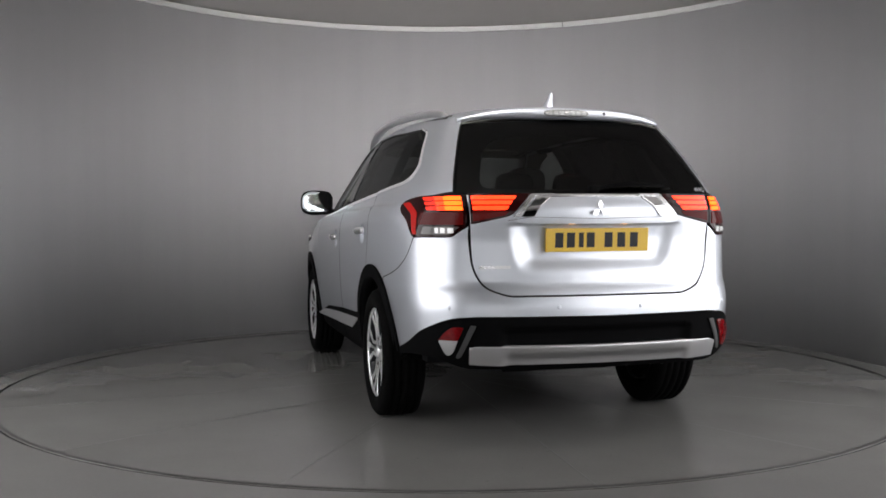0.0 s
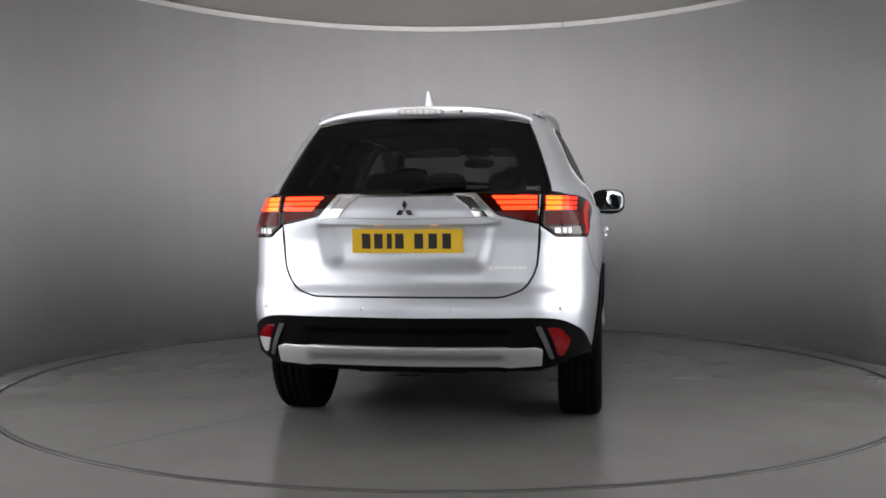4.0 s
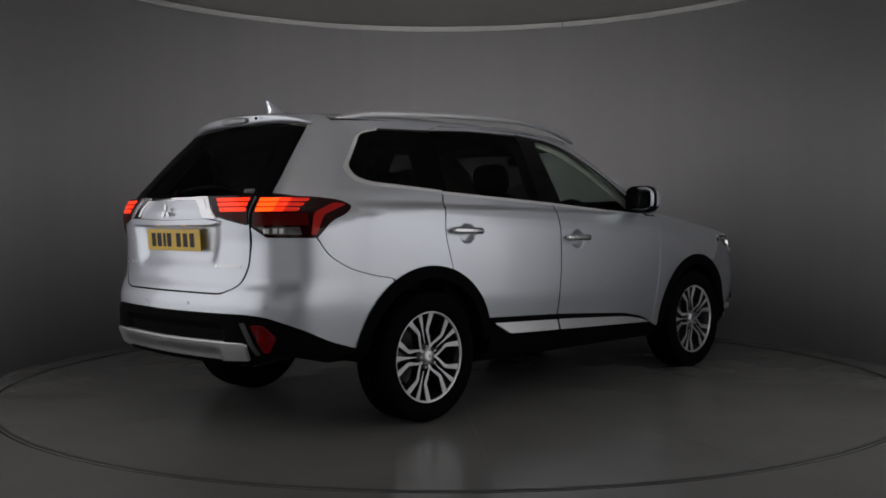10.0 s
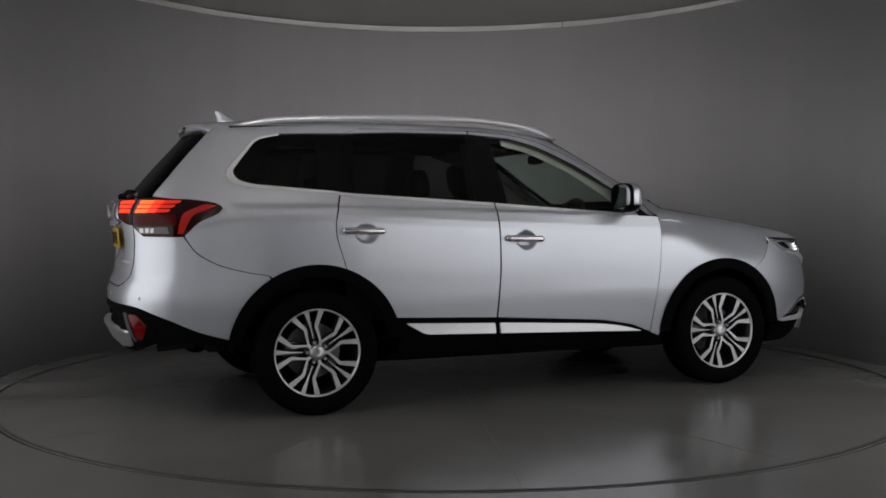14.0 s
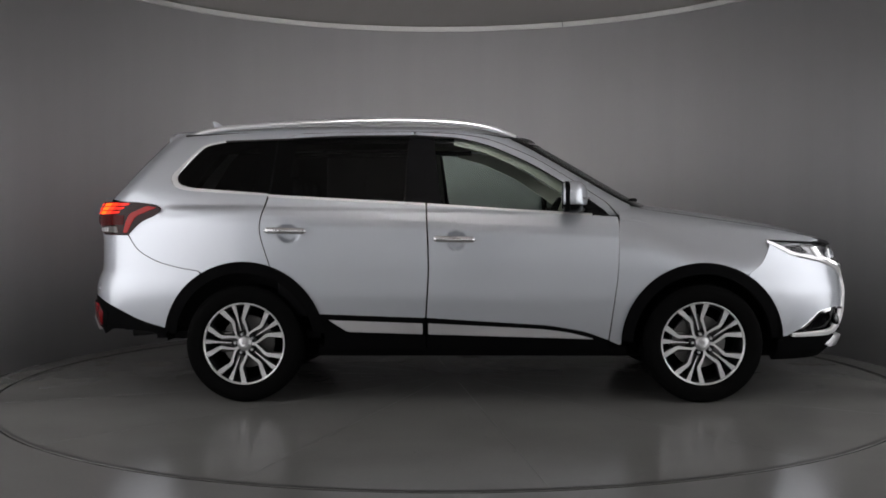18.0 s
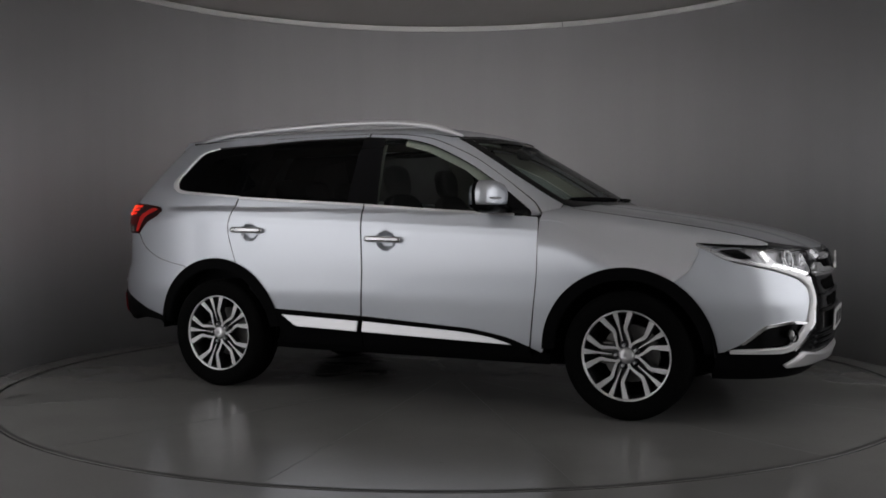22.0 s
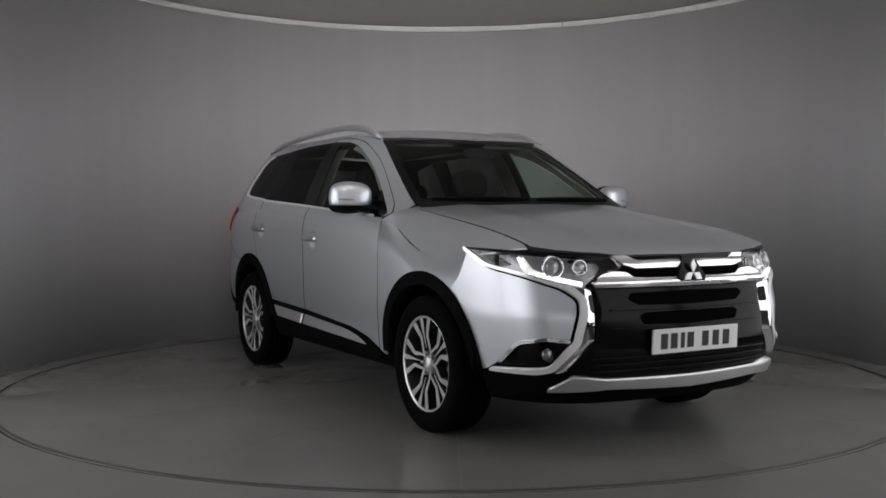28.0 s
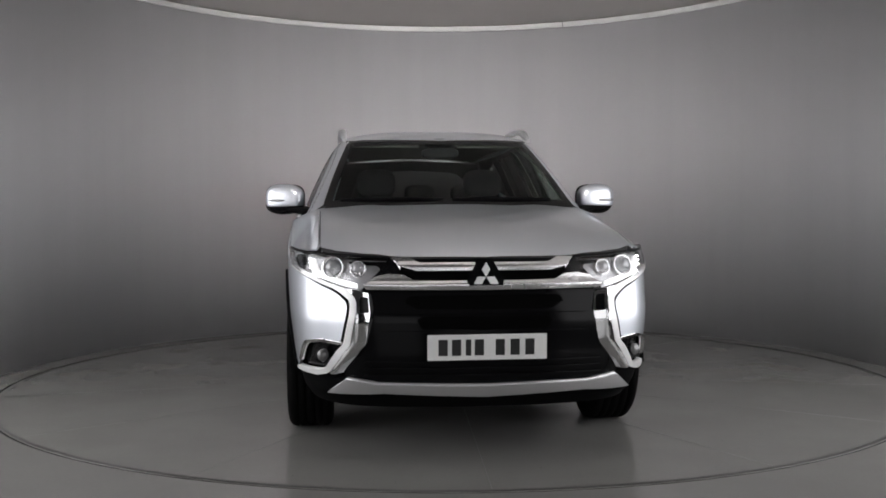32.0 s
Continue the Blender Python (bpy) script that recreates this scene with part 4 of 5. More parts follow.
def make_wheel():
    prof = [(0.236, -0.868), (0.246, -0.880), (0.268, -0.889), (0.300, -0.891), (0.322, -0.885), (0.337, -0.873), (0.344, -0.858)]
    for g in (-0.835, -0.797, -0.755, -0.717):
        prof += [(0.345, g - 0.006), (0.338, g - 0.004), (0.338, g + 0.004), (0.345, g + 0.006)]
    prof += [(0.344, -0.692), (0.335, -0.676), (0.30, -0.662), (0.24, -0.675)]
    tv, tf = lathe(prof, 72, axis="y")
    tyre = link_mesh("wheel", tv, tf, RUBBER, None, "", True)
    tyre["label"] = "black tyre on a machined multi-spoke alloy wheel"
    v, f = lathe([(R_RIM, -0.874), (R_RIM - 0.004, -0.877), (R_RIM - 0.0115, -0.870), (R_RIM - 0.013, -0.866), (R_RIM - 0.002, -0.858)], 72, axis="y")
    link_mesh("rim_lip", v, f, ALLOY, tyre, "thin bright machined rim edge", True)
    v, f = lathe([(R_RIM - 0.003, -0.862), (R_RIM - 0.016, -0.85), (R_RIM - 0.028, -0.78), (R_RIM - 0.028, -0.68)], 72, axis="y", close=False)
    link_mesh("rim_barrel", v, f, ALLOY_DARK, tyre, "", True)
    v, f = lathe([(0.03, -0.755), (0.155, -0.755), (0.155, -0.73), (0.03, -0.73)], 48, axis="y")
    link_mesh("brake_disc", v, f, STEEL, tyre)
    v, f = lathe([(0.0, -0.72), (0.215, -0.72), (0.215, -0.70), (0.0, -0.70)], 32, axis="y")
    link_mesh("wheel_back", v, f, LINER, tyre)
    part("caliper", box_bm((-0.165, -0.785, -0.06), (-0.085, -0.70, 0.06), 0.012), STEEL, tyre)
    v, f = lathe([(0.0, -0.872), (0.026, -0.871), (0.040, -0.865), (0.045, -0.852), (0.045, -0.78), (0.0, -0.78)], 32, axis="y")
    link_mesh("centre_cap", v, f, SATIN, tyre, "satin silver centre cap", True)
    v, f = lathe([(0.0, -0.848), (0.058, -0.848), (0.074, -0.842), (0.078, -0.80), (0.0, -0.79)], 40, axis="y")
    link_mesh("hub", v, f, ALLOY_DARK, tyre, "", True)
    for k in range(5):
        a = 105 + 72 * k
        spoke([(0.078, 0), (0.150, 0), (R_RIM - 0.006, 0)], [0.005, 0.011, 0.032], 0.05, "spoke", tyre, a)
        for s in (-1, 1):
            spoke([(0.040, s * 36), (0.066, s * 32), (0.100, s * 20.0), (0.136, s * 13.0), (0.150, s * 13.2), (R_RIM - 0.006, s * 20.5)], [0.014, 0.014, 0.016, 0.021, 0.022, 0.034], 0.05, "spoke", tyre, a)
        c, q = math.cos(radians(a)), math.sin(radians(a))
        bm = bmesh.new()
        bmesh.ops.create_cone(bm, cap_ends=True, segments=6, radius1=0.0095, radius2=0.0085, depth=0.03, matrix=pose(0.056 * c, -0.853, 0.056 * q, 90, 0, 0))
        part("wheel_nut", bm, SATIN, tyre)
    return tyre


def add_wheel(model, x, side):
    made = {}
    for o in (model, *model.children_recursive):
        made[o] = o.copy()
        scene.collection.objects.link(made[o])
        made[o].parent = made.get(o.parent, car)
    made[model].matrix_basis = pose(x, 0, HUB_Z, 0, 0, 0 if side < 0 else 180)
    return made[model]


wheel = make_wheel()
for hx, s in ((HUB_F, -1), (HUB_F, 1), (HUB_R, 1)):
    add_wheel(wheel, hx, s)
wheel.parent = car
wheel.matrix_basis = pose(HUB_R, 0, HUB_Z)


# ---- the car: fittings ----
def egg(name, centre, radii, mat, parent, power=2.6, lo=-90, hi=90, nu=40, nv=20, shape=None, label=""):
    """A rounded-box form; lo and hi limit its latitude."""
    verts, faces = [], []
    sg = lambda v, e: math.copysign(abs(v) ** e, v)
    e = 2 / power
    for j in range(nv + 1):
        b = radians(lo + (hi - lo) * j / nv)
        for i in range(nu):
            a = 2 * math.pi * i / nu
            p = [radii[0] * sg(math.cos(b), e) * sg(math.cos(a), e), radii[1] * sg(math.cos(b), e) * sg(math.sin(a), e), radii[2] * sg(math.sin(b), e)]
            if shape:
                p = shape(*p)
            verts.append([c + q for c, q in zip(centre, p)])
    for j in range(nv):
        for i in range(nu):
            k = (i + 1) % nu
            faces.append((j * nu + i, j * nu + k, j * nu + nu + k, j * nu + nu + i))
    faces += [tuple(range(nu))[::-1], tuple(range(nv * nu, nv * nu + nu))]
    ob = link_mesh(name, verts, faces, mat, parent, label, True)
    return ob


def sweep(name, path, section, mat, parent, label="", smooth=True):
    """A section of (side, up) swept along points of (x, y, z)."""
    P = [np.array(p, float) for p in path]
    verts, faces, k = [], [], len(section)
    for i, p in enumerate(P):
        d = P[min(i + 1, len(P) - 1)] - P[max(i - 1, 0)]
        d /= np.linalg.norm(d)
        side = np.cross((0, 0, 1.0), d)
        side = side / max(np.linalg.norm(side), 1e-6) if np.linalg.norm(side) > 0.05 else np.array((0, 1.0, 0))
        up = np.cross(d, side)
        t = 0.45 + 0.55 * min(1, i / 2, (len(P) - 1 - i) / 2) if smooth else 1
        for a, b in section:
            verts.append(p + side * a * t + up * b * t)
    for i in range(len(P) - 1):
        for j in range(k):
            faces.append((i * k + j, i * k + (j + 1) % k, i * k + k + (j + 1) % k, i * k + k + j))
    faces += [tuple(range(k))[::-1], tuple(range(len(verts) - k, len(verts)))]
    return link_mesh(name, verts, faces, mat, parent, label, smooth)


def oval(a, b, n=12):
    return [(a * math.cos(2 * math.pi * i / n), b * math.sin(2 * math.pi * i / n)) for i in range(n)]


CLEAR = thin_glass("clear_lamp_cover", (0.96, 0.96, 0.97), 1.0)
MIRROR = material("mirror_glass", (0.42, 0.47, 0.48), rough=0.01, metal=1.0)
WHITE_LENS = material("clear_white_lens", (0.36, 0.36, 0.36), rough=0.15, coat=0.8)
GLOW_WHITE = material("daytime_light", (0.8, 0.8, 0.8), glow=0.45, glow_color=(1.0, 1.0, 1.0))
DIODE = material("daytime_diode", (1, 1, 1), glow=4.0, glow_color=(1.0, 1.0, 1.0))
GLOW_RED = material("lit_red_lamp", (0.16, 0.004, 0.004), glow=0.22, glow_color=(1.0, 0.02, 0.012), rough=0.2)
GLOW_ORANGE = grain(material("lit_orange_lamp", (0.6, 0.03, 0.01), glow=3.0, glow_color=(1.0, 0.030, 0.006), rough=0.2), scale=60, amount=0.2)
GLOW_CORE = material("lit_amber_core", (0.6, 0.06, 0.01), glow=4.0, glow_color=(1.0, 0.075, 0.005), rough=0.2)
GLOW_EDGE = material("lit_red_edge", (0.3, 0.01, 0.008), glow=0.9, glow_color=(1.0, 0.03, 0.012), rough=0.2)
DULL_RED = material("dull_red_lens", (0.030, 0.001, 0.001), rough=0.22, spec=0.2, glow=0.035, glow_color=(1.0, 0.03, 0.02))
CLEAR_DARK = material("clear_lens_over_grey", (0.10, 0.095, 0.09), rough=0.12, coat=0.5)
LENS_CELL = material("pale_reflector", (0.75, 0.75, 0.74), rough=0.2, metal=0.5)
DARK_RED = material("dark_red_lens", (0.020, 0.001, 0.001), rough=0.10, spec=0.3, coat=0.05)
for o in (*tail_lamps, *gate_lamps):
    o.data.materials[0] = DARK_RED

rail_spline_z = spline((-1.73, -1.60, -1.38, -0.70, -0.05, 0.14, 0.27), (1.592, 1.622, 1.645, 1.672, 1.655, 1.618, 1.568))
rail_y = spline((-1.73, -1.2, -0.4, 0.27), (0.560, 0.598, 0.603, 0.590))
for s in (-1, 1):
    k = 0 if s < 0 else 1
    path = [(x, s * float(rail_y(x)), float(rail_spline_z(x))) for x in np.linspace(-1.73, 0.27, 34)]
    sweep("roof_rail", path, [(0.020, -0.02), (0.022, -0.004), (0.016, 0.010), (0, 0.014), (-0.016, 0.010), (-0.022, -0.004), (-0.020, -0.02)], SATIN, car, "satin silver roof rail")
    # door handles
    for par, x0, z0 in ((rear_doors[k], -1.078, 1.010), (front_doors[k], -0.098, 0.957)):
        yy = float(flank(np.array([x0]), np.array([z0]))[0, 1])
        path = [(x0 - 0.122 + 0.244 * i / 30, -s * (yy - 0.018 - 0.010 * math.sin(math.pi * i / 30)), z0 - 0.006 * (i / 30)) for i in range(31)]
        sweep("door_handle", path, oval(0.013, 0.019, 14), BRIGHT, par, "bright silver door handle")
    # door mirrors
    dirn = -1 if s < 0 else 1

    def mirror_shape(x, y, z):
        x = max(x, -0.062)
        t = (y * dirn + 0.12) / 0.24
        return (x * (1.05 - 0.25 * t) - 0.035 * t, y, z * (0.86 + 0.22 * math.sin(math.pi * min(1, max(0, t)) * 0.6 + 0.35)))
    mc = (0.60, dirn * 0.945, 1.196)
    egg("mirror_cap", mc, (0.085, 0.115, 0.082), PAINT, front_doors[k], 2.9, -24, 90, shape=mirror_shape, label="silver door-mirror cap")
    egg("mirror_body", mc, (0.083, 0.113, 0.088), GLOSS, front_doors[k], 2.7, -90, -22, shape=mirror_shape)
    egg("mirror_bezel", (mc[0] - 0.056, mc[1], mc[2] - 0.002), (0.022, 0.117, 0.088), BLACK, front_doors[k], 3.4)
    ob = egg("mirror_glass", (0, 0, 0), (0.0015, 0.096, 0.064), MIRROR, front_doors[k], 5.0, label="door-mirror glass")
    ob.matrix_basis = pose(mc[0] - 0.079, mc[1], mc[2] - 0.004, 0, 3, dirn * 6)
    sweep("mirror_foot", [(0.63, dirn * 0.79, 1.118), (0.63, dirn * 0.83, 1.125), (0.62, dirn * 0.88, 1.135), (0.61, dirn * 0.93, 1.145)], oval(0.045, 0.028), GLOSS, front_doors[k], smooth=False)
    egg("mirror_indicator", (mc[0] + 0.046, mc[1] + dirn * 0.045, mc[2] - 0.012), (0.026, 0.046, 0.007), WHITE_LENS, front_doors[k], 3, label="clear indicator strip on the mirror")

# aerial
fin_v = []
for h, x0, x1, w in ((0.0, -1.735, -1.500, 0.036), (0.012, -1.732, -1.535, 0.030), (0.030, -1.728, -1.605, 0.020), (0.060, -1.733, -1.668, 0.012), (0.088, -1.742, -1.708, 0.006), (0.093, -1.741, -1.722, 0.003)):
    for a in range(16):
        q = 2 * math.pi * a / 16
        fin_v.append(((x0 + x1) / 2 + (x1 - x0) / 2 * math.copysign(abs(math.cos(q)) ** 0.8, math.cos(q)), w * math.sin(q) * (1 - 0.35 * math.cos(q)), 1.640 + h))
fin_f = [(r * 16 + a, r * 16 + (a + 1) % 16, r * 16 + 16 + (a + 1) % 16, r * 16 + 16 + a) for r in range(5) for a in range(16)] + [tuple(range(80, 96))]
link_mesh("aerial_fin", fin_v, fin_f, PAINT, car, "silver shark-fin aerial", True)

# spoiler over the rear window
sv, sf = [], []
NY = 28
for i in range(NY + 1):
    y = -0.548 + 1.096 * i / NY
    r = abs(y) / 0.548
    zt = float(roof_chart(np.array([-1.76]), np.array([y]))[0, 2])
    tip = -1.940 + 0.085 * r ** 2.5
    end = 0.014 * r ** 4
    for x, z in ((-1.72, zt + 0.001), (-1.82, zt - 0.003), (min(-1.84, tip + 0.03), zt - 0.010 - end), (tip, zt - 0.018 - end), (tip - 0.005, zt - 0.025 - end), (tip + 0.008, zt - 0.066 + 0.016 * r), (tip + 0.020, zt - 0.074 + 0.02 * r), (-1.86, zt - 0.074 + 0.02 * r)):
        sv.append((x, y, z))
for i in range(NY):
    for j in range(7):
        sf.append((i * 8 + j, i * 8 + j + 1, i * 8 + 9 + j, i * 8 + 8 + j))
sf += [tuple(range(8))[::-1], tuple(range(NY * 8, NY * 8 + 8))]
spoiler = link_mesh("spoiler", sv, [f[::-1] for f in sf], PAINT, tailgate, "", True)
bm = bmesh.new()
bm.from_mesh(spoiler.data)
bmesh.ops.recalc_face_normals(bm, faces=bm.faces)
bm.to_mesh(spoiler.data)
bm.free()
brake_light = egg("brake_light", (-1.946, 0, 1.602), (0.016, 0.120, 0.018), material("grey_lens_edge", (0.22, 0.22, 0.22), rough=0.3), tailgate, 3.2, label="clear high brake light in cells, unlit")
for i in range(7):
    egg("lens_cell", (-1.9595 + 0.0004 * (i - 3) ** 2, -0.090 + 0.030 * i, 1.602), (0.005, 0.0132, 0.013), WHITE_LENS, brake_light, 3.0, nu=16, nv=8)
egg("washer_jet", (-1.950, -0.205, 1.604), (0.008, 0.007, 0.008), BLACK, tailgate, 2.2)

# rear wiper
sweep("rear_wiper", [(-2.285, 0.0, 1.205), (-2.275, -0.06, 1.222), (-2.262, -0.14, 1.232), (-2.255, -0.22, 1.236), (-2.250, -0.30, 1.233), (-2.242, -0.385, 1.226)], [(0.012, -0.010), (0.012, 0.010), (-0.012, 0.010), (-0.012, -0.010)], BLACK, tailgate)
egg("wiper_hub", (-2.285, 0.0, 1.205), (0.025, 0.028, 0.025), BLACK, tailgate, 2.4)
GREY_TRIM_LIGHT = material("grey_badge_metal", (0.35, 0.35, 0.35), rough=0.4, metal=0.5)
font = bpy.data.curves.new("drive_badge", "FONT")
font.body, font.size, font.extrude = "4WD", 0.030, 0.001
tmp = bpy.data.objects.new("drive_badge", font)
scene.collection.objects.link(tmp)
bpy.context.view_layer.update()
text_mesh = bpy.data.meshes.new_from_object(tmp.evaluated_get(bpy.context.evaluated_depsgraph_get()))
bpy.data.objects.remove(tmp)
badge = new("drive_badge", text_mesh)
badge.data.materials.append(GREY_TRIM_LIGHT)
badge.parent = tailgate
badge["label"] = "small silver 4WD lettering on the rear window"
badge.matrix_basis = pose(-2.262, -0.545, 1.200, 68, 0, -76)

# tailgate bright work, badges and plates
both("tailgate_trim", rear_chart, rounded([(-0.322, 1.182, 0.003), (-0.412, 1.080, 0.003), (-0.386, 1.078, 0.01), (-0.305, 1.172, 0.005), (-0.215, 1.174, 0.0), (-0.215, 1.182, 0)], 0), BRIGHT, tailgate, cell=0.02,
     lift=0.016, depth=0.02, label="slanted chrome edge on the tailgate")
both("trim_insert", rear_chart, rounded([(-0.225, 1.171, 0.01), (-0.300, 1.168, 0.005), (-0.380, 1.080, 0.005), (-0.318, 1.082, 0.005), (-0.285, 1.130, 0.02)], 0), CHROME, tailgate, cell=0.02,
     lift=0.014, depth=0.02, label="mirror-bright chrome insert in the tailgate trim")
for s in (-1, 1):
    egg("plate_lamp", (-2.342, s * 0.13, 1.047), (0.008, 0.020, 0.004), material("lit_plate_lamp", (0.8, 0.6, 0.4), glow=1.3, glow_color=(1.0, 0.5, 0.22)), tailgate, 2.6, nu=16, nv=8, label="small warm lit lamp above the number plate")
panel("tailgate_trim", rear_chart, doubled([(0.0, 1.181), (-0.275, 1.181), (-0.278, 1.172), (0.0, 1.172)]), CHROME, tailgate, cell=0.03, lift=0.012, label="thin chrome strip under the rear window")
panel("tailgate_grip", rear_chart, rounded(doubled([(0.0, 1.070), (-0.335, 1.078), (-0.44, 1.062), (-0.36, 1.050), (0.0, 1.046)]), 0.01), PAINT, tailgate, cell=0.03, lift=0.012, depth=0.03)


EMBLEM = material("pale_emblem_metal", (0.80, 0.80, 0.80), rough=0.42, metal=0.5)


def mark(x, z, size, sign, parent, mat, tilt=0.0):
    """Three lozenges that meet in the middle."""
    for a in (90, 210, 330):
        u, v = np.array((math.cos(radians(a)), math.sin(radians(a)))), np.array((-math.sin(radians(a)), math.cos(radians(a))))
        c = [np.zeros(2), u * 0.5 + v * 0.29, u, u * 0.5 - v * 0.29]
        verts = [(x + sign * (0.0 + tilt * size * q[1]), size * 0.5 * 1.02 * q[0], z + size * 0.5 * q[1]) for q in c]
        verts += [(p[0] + sign * 0.008, p[1] * 0.9 + 0.1 * size * 0.5 * u[0] * 0.5, p[2]) for p in verts]
        link_mesh("emblem", verts, [(3, 2, 1, 0), (4, 5, 6, 7), (0, 1, 5, 4), (1, 2, 6, 5), (2, 3, 7, 6), (3, 0, 4, 7)], mat, parent, "three-lozenge chrome emblem")


mark(-2.362, 1.112, 0.095, -1, tailgate, CHROME)
panel("emblem_backing", front_chart, doubled([(0.0, 0.886), (-0.030, 0.886), (-0.079, 0.802), (-0.075, 0.777), (0.0, 0.777)]), GLOSS, car, cell=0.03, lift=0.028, depth=0.03)
mark(2.298, 0.821, 0.126, 1, car, EMBLEM)

PLATE_Y = grain(material("yellow_plate", (0.72, 0.46, 0.015), rough=0.35, coat=0.3), scale=60, amount=0.03)
PLATE_W = grain(material("white_plate", (0.70, 0.70, 0.69), rough=0.35, coat=0.3), scale=60, amount=0.03)
INK = material("black_plate_ink", (0.012, 0.012, 0.012), rough=0.5)


def plate(name, mat, m, parent, label):
    ob = part(name, box_bm((-0.26, -0.004, -0.0555), (0.26, 0.004, 0.0555), 0.003), mat, parent, label)
    ob.matrix_basis = m
    for i, x in enumerate((-0.193, -0.135, -0.083, -0.036, 0.055, 0.120, 0.185)):
        w = 0.012 if i == 2 else 0.020
        part("plate_bar", box_bm((x - w, -0.0056, -0.035), (x + w, -0.0035, 0.035)), INK, ob)
    return ob


plate("rear_plate", PLATE_Y, pose(-2.325, -0.003, 0.970, 4, 0, -90), tailgate, "yellow rear number plate with black characters as bars")
plate("front_plate", PLATE_W, pose(2.318, 0.002, 0.518, 3, 0, 90), car, "white front number plate with black characters as bars")
for y0, y1, z0, h in ((0.565, 0.418, 0.846, 0.013), (-0.375, -0.552, 0.846, 0.012)):
    n = 8
    for i in range(n):
        a, b = y0 + (y1 - y0) * (i + 0.08) / n, y0 + (y1 - y0) * (i + 0.86) / n
        panel("badge_bar", rear_chart, [(a, z0 - h / 2), (b, z0 - h / 2), (b, z0 + h / 2), (a, z0 + h / 2)], BRIGHT, tailgate, lift=0.004, depth=0.004)
for y0 in (-0.205, 0.205, -0.70, 0.70):
    px = float(rear_chart(np.array([y0]), np.array([0.66]))[0, 0])
    egg("parking_sensor", (px + 0.002, y0, 0.66), (0.006, 0.010, 0.010), PAINT, car, 2.2)

GREY_TRIM = material("grey_plastic_trim", (0.05, 0.05, 0.05), rough=0.45)
# lit tail lamps
for k in (0, 1):
    mk = dict(mirror=bool(k))
    for i, zz in enumerate((1.164, 1.141, 1.118)):
        panel("lamp_stripe", rear_chart, rounded([(-0.592, zz + 0.0075, 0.004), (-0.393 - 0.020 * i, zz + 0.0075, 0.003), (-0.405 - 0.020 * i, zz - 0.0075, 0.003), (-0.592, zz - 0.0075, 0.004)], 0), GLOW_ORANGE, gate_lamps[k],
              lift=0.015, depth=0.004, label="lit orange-red light bar", **mk)
        panel("lamp_stripe", wrap_chart, rounded(W(("t", 0.634, zz + 0.0078, 0.003), ("t", 0.700, zz + 0.0078, 0), ("t", 0.700, zz - 0.0078, 0), ("t", 0.634, zz - 0.0078, 0.003)), 0), GLOW_CORE, tail_lamps[k],
              lift=0.011, depth=0.004, label="lit amber light bar", **mk)
        panel("lamp_stripe", wrap_chart, rounded(W(("t", 0.7005, zz + 0.0078, 0), ("t", 0.730, zz + 0.0078, 0), ("t", 0.730, zz - 0.0078, 0), ("t", 0.7005, zz - 0.0078, 0)), 0), GLOW_ORANGE, tail_lamps[k],
              lift=0.011, depth=0.004, label="lit orange-red light bar", **mk)
        panel("lamp_stripe", wrap_chart, rounded(W(("t", 0.7305, zz + 0.0078, 0), ("t", 0.765, zz + 0.0070, 0.01), ("t", 0.765, zz - 0.0070, 0.01), ("t", 0.7305, zz - 0.0078, 0)), 0), GLOW_EDGE, tail_lamps[k],
              lift=0.011, depth=0.004, label="red outer end of the light bar", **mk)
    panel("lamp_stripe", rear_chart, rounded([(-0.592, 1.103, 0.003), (-0.435, 1.103, 0.003), (-0.45, 1.088, 0.01), (-0.592, 1.060, 0.004)], 0), DULL_RED, gate_lamps[k], lift=0.015, depth=0.004, **mk)
    panel("lamp_stripe", wrap_chart, rounded(W(("t", 0.634, 1.100, 0.003), ("t", 0.785, 1.100, 0.003), ("x", -2.065, 1.045, 0.003), ("t", 0.634, 1.045, 0.003)), 0), DULL_RED, tail_lamps[k], lift=0.010, depth=0.004, **mk)
    panel("reverse_lens", wrap_chart, rounded(W(("t", 0.648, 1.034, 0.003), ("x", -2.11, 1.034, 0.003), ("x", -2.10, 1.000, 0.003), ("t", 0.690, 1.001, 0.003)), 0), CLEAR_DARK, tail_lamps[k], lift=0.010, depth=0.004,
          label="clear lower lamp lens", **mk)
    for y0, y1 in ((0.672, 0.694), (0.706, 0.722), (0.730, 0.742)):
        panel("lens_cell", wrap_chart, rounded(W(("t", y0, 1.028, 0.003), ("t", y1, 1.028, 0.003), ("t", y1, 1.006, 0.003), ("t", y0, 1.006, 0.003)), 0), LENS_CELL, tail_lamps[k], lift=0.0115, depth=0.003, label="pale reflector in the clear lens", **mk)
    panel("lamp_arrow", wrap_chart, rounded(W(("x", -1.860, 1.144, 0.01), ("x", -1.985, 1.095, 0.02), ("x", -2.036, 1.00, 0.003), ("x", -2.060, 1.00, 0.003), ("x", -2.030, 1.104, 0.02), ("x", -1.92, 1.152, 0.02)), 0), GLOW_RED, tail_lamps[k],
          lift=0.010, depth=0.004, label="lit red arrow-shaped light guide", **mk)
    # bumper lamps
    panel("bumper_lamp_bay", wrap_chart, rounded(W(("t", 0.582, 0.586, 0.01), ("t", 0.70, 0.590, 0.03), ("t", 0.768, 0.510, 0.03), ("t", 0.715, 0.425, 0.02), ("t", 0.645, 0.425, 0.01)), 0), BLACK, car, cell=0.02, lift=0.010, depth=0.03, **mk)
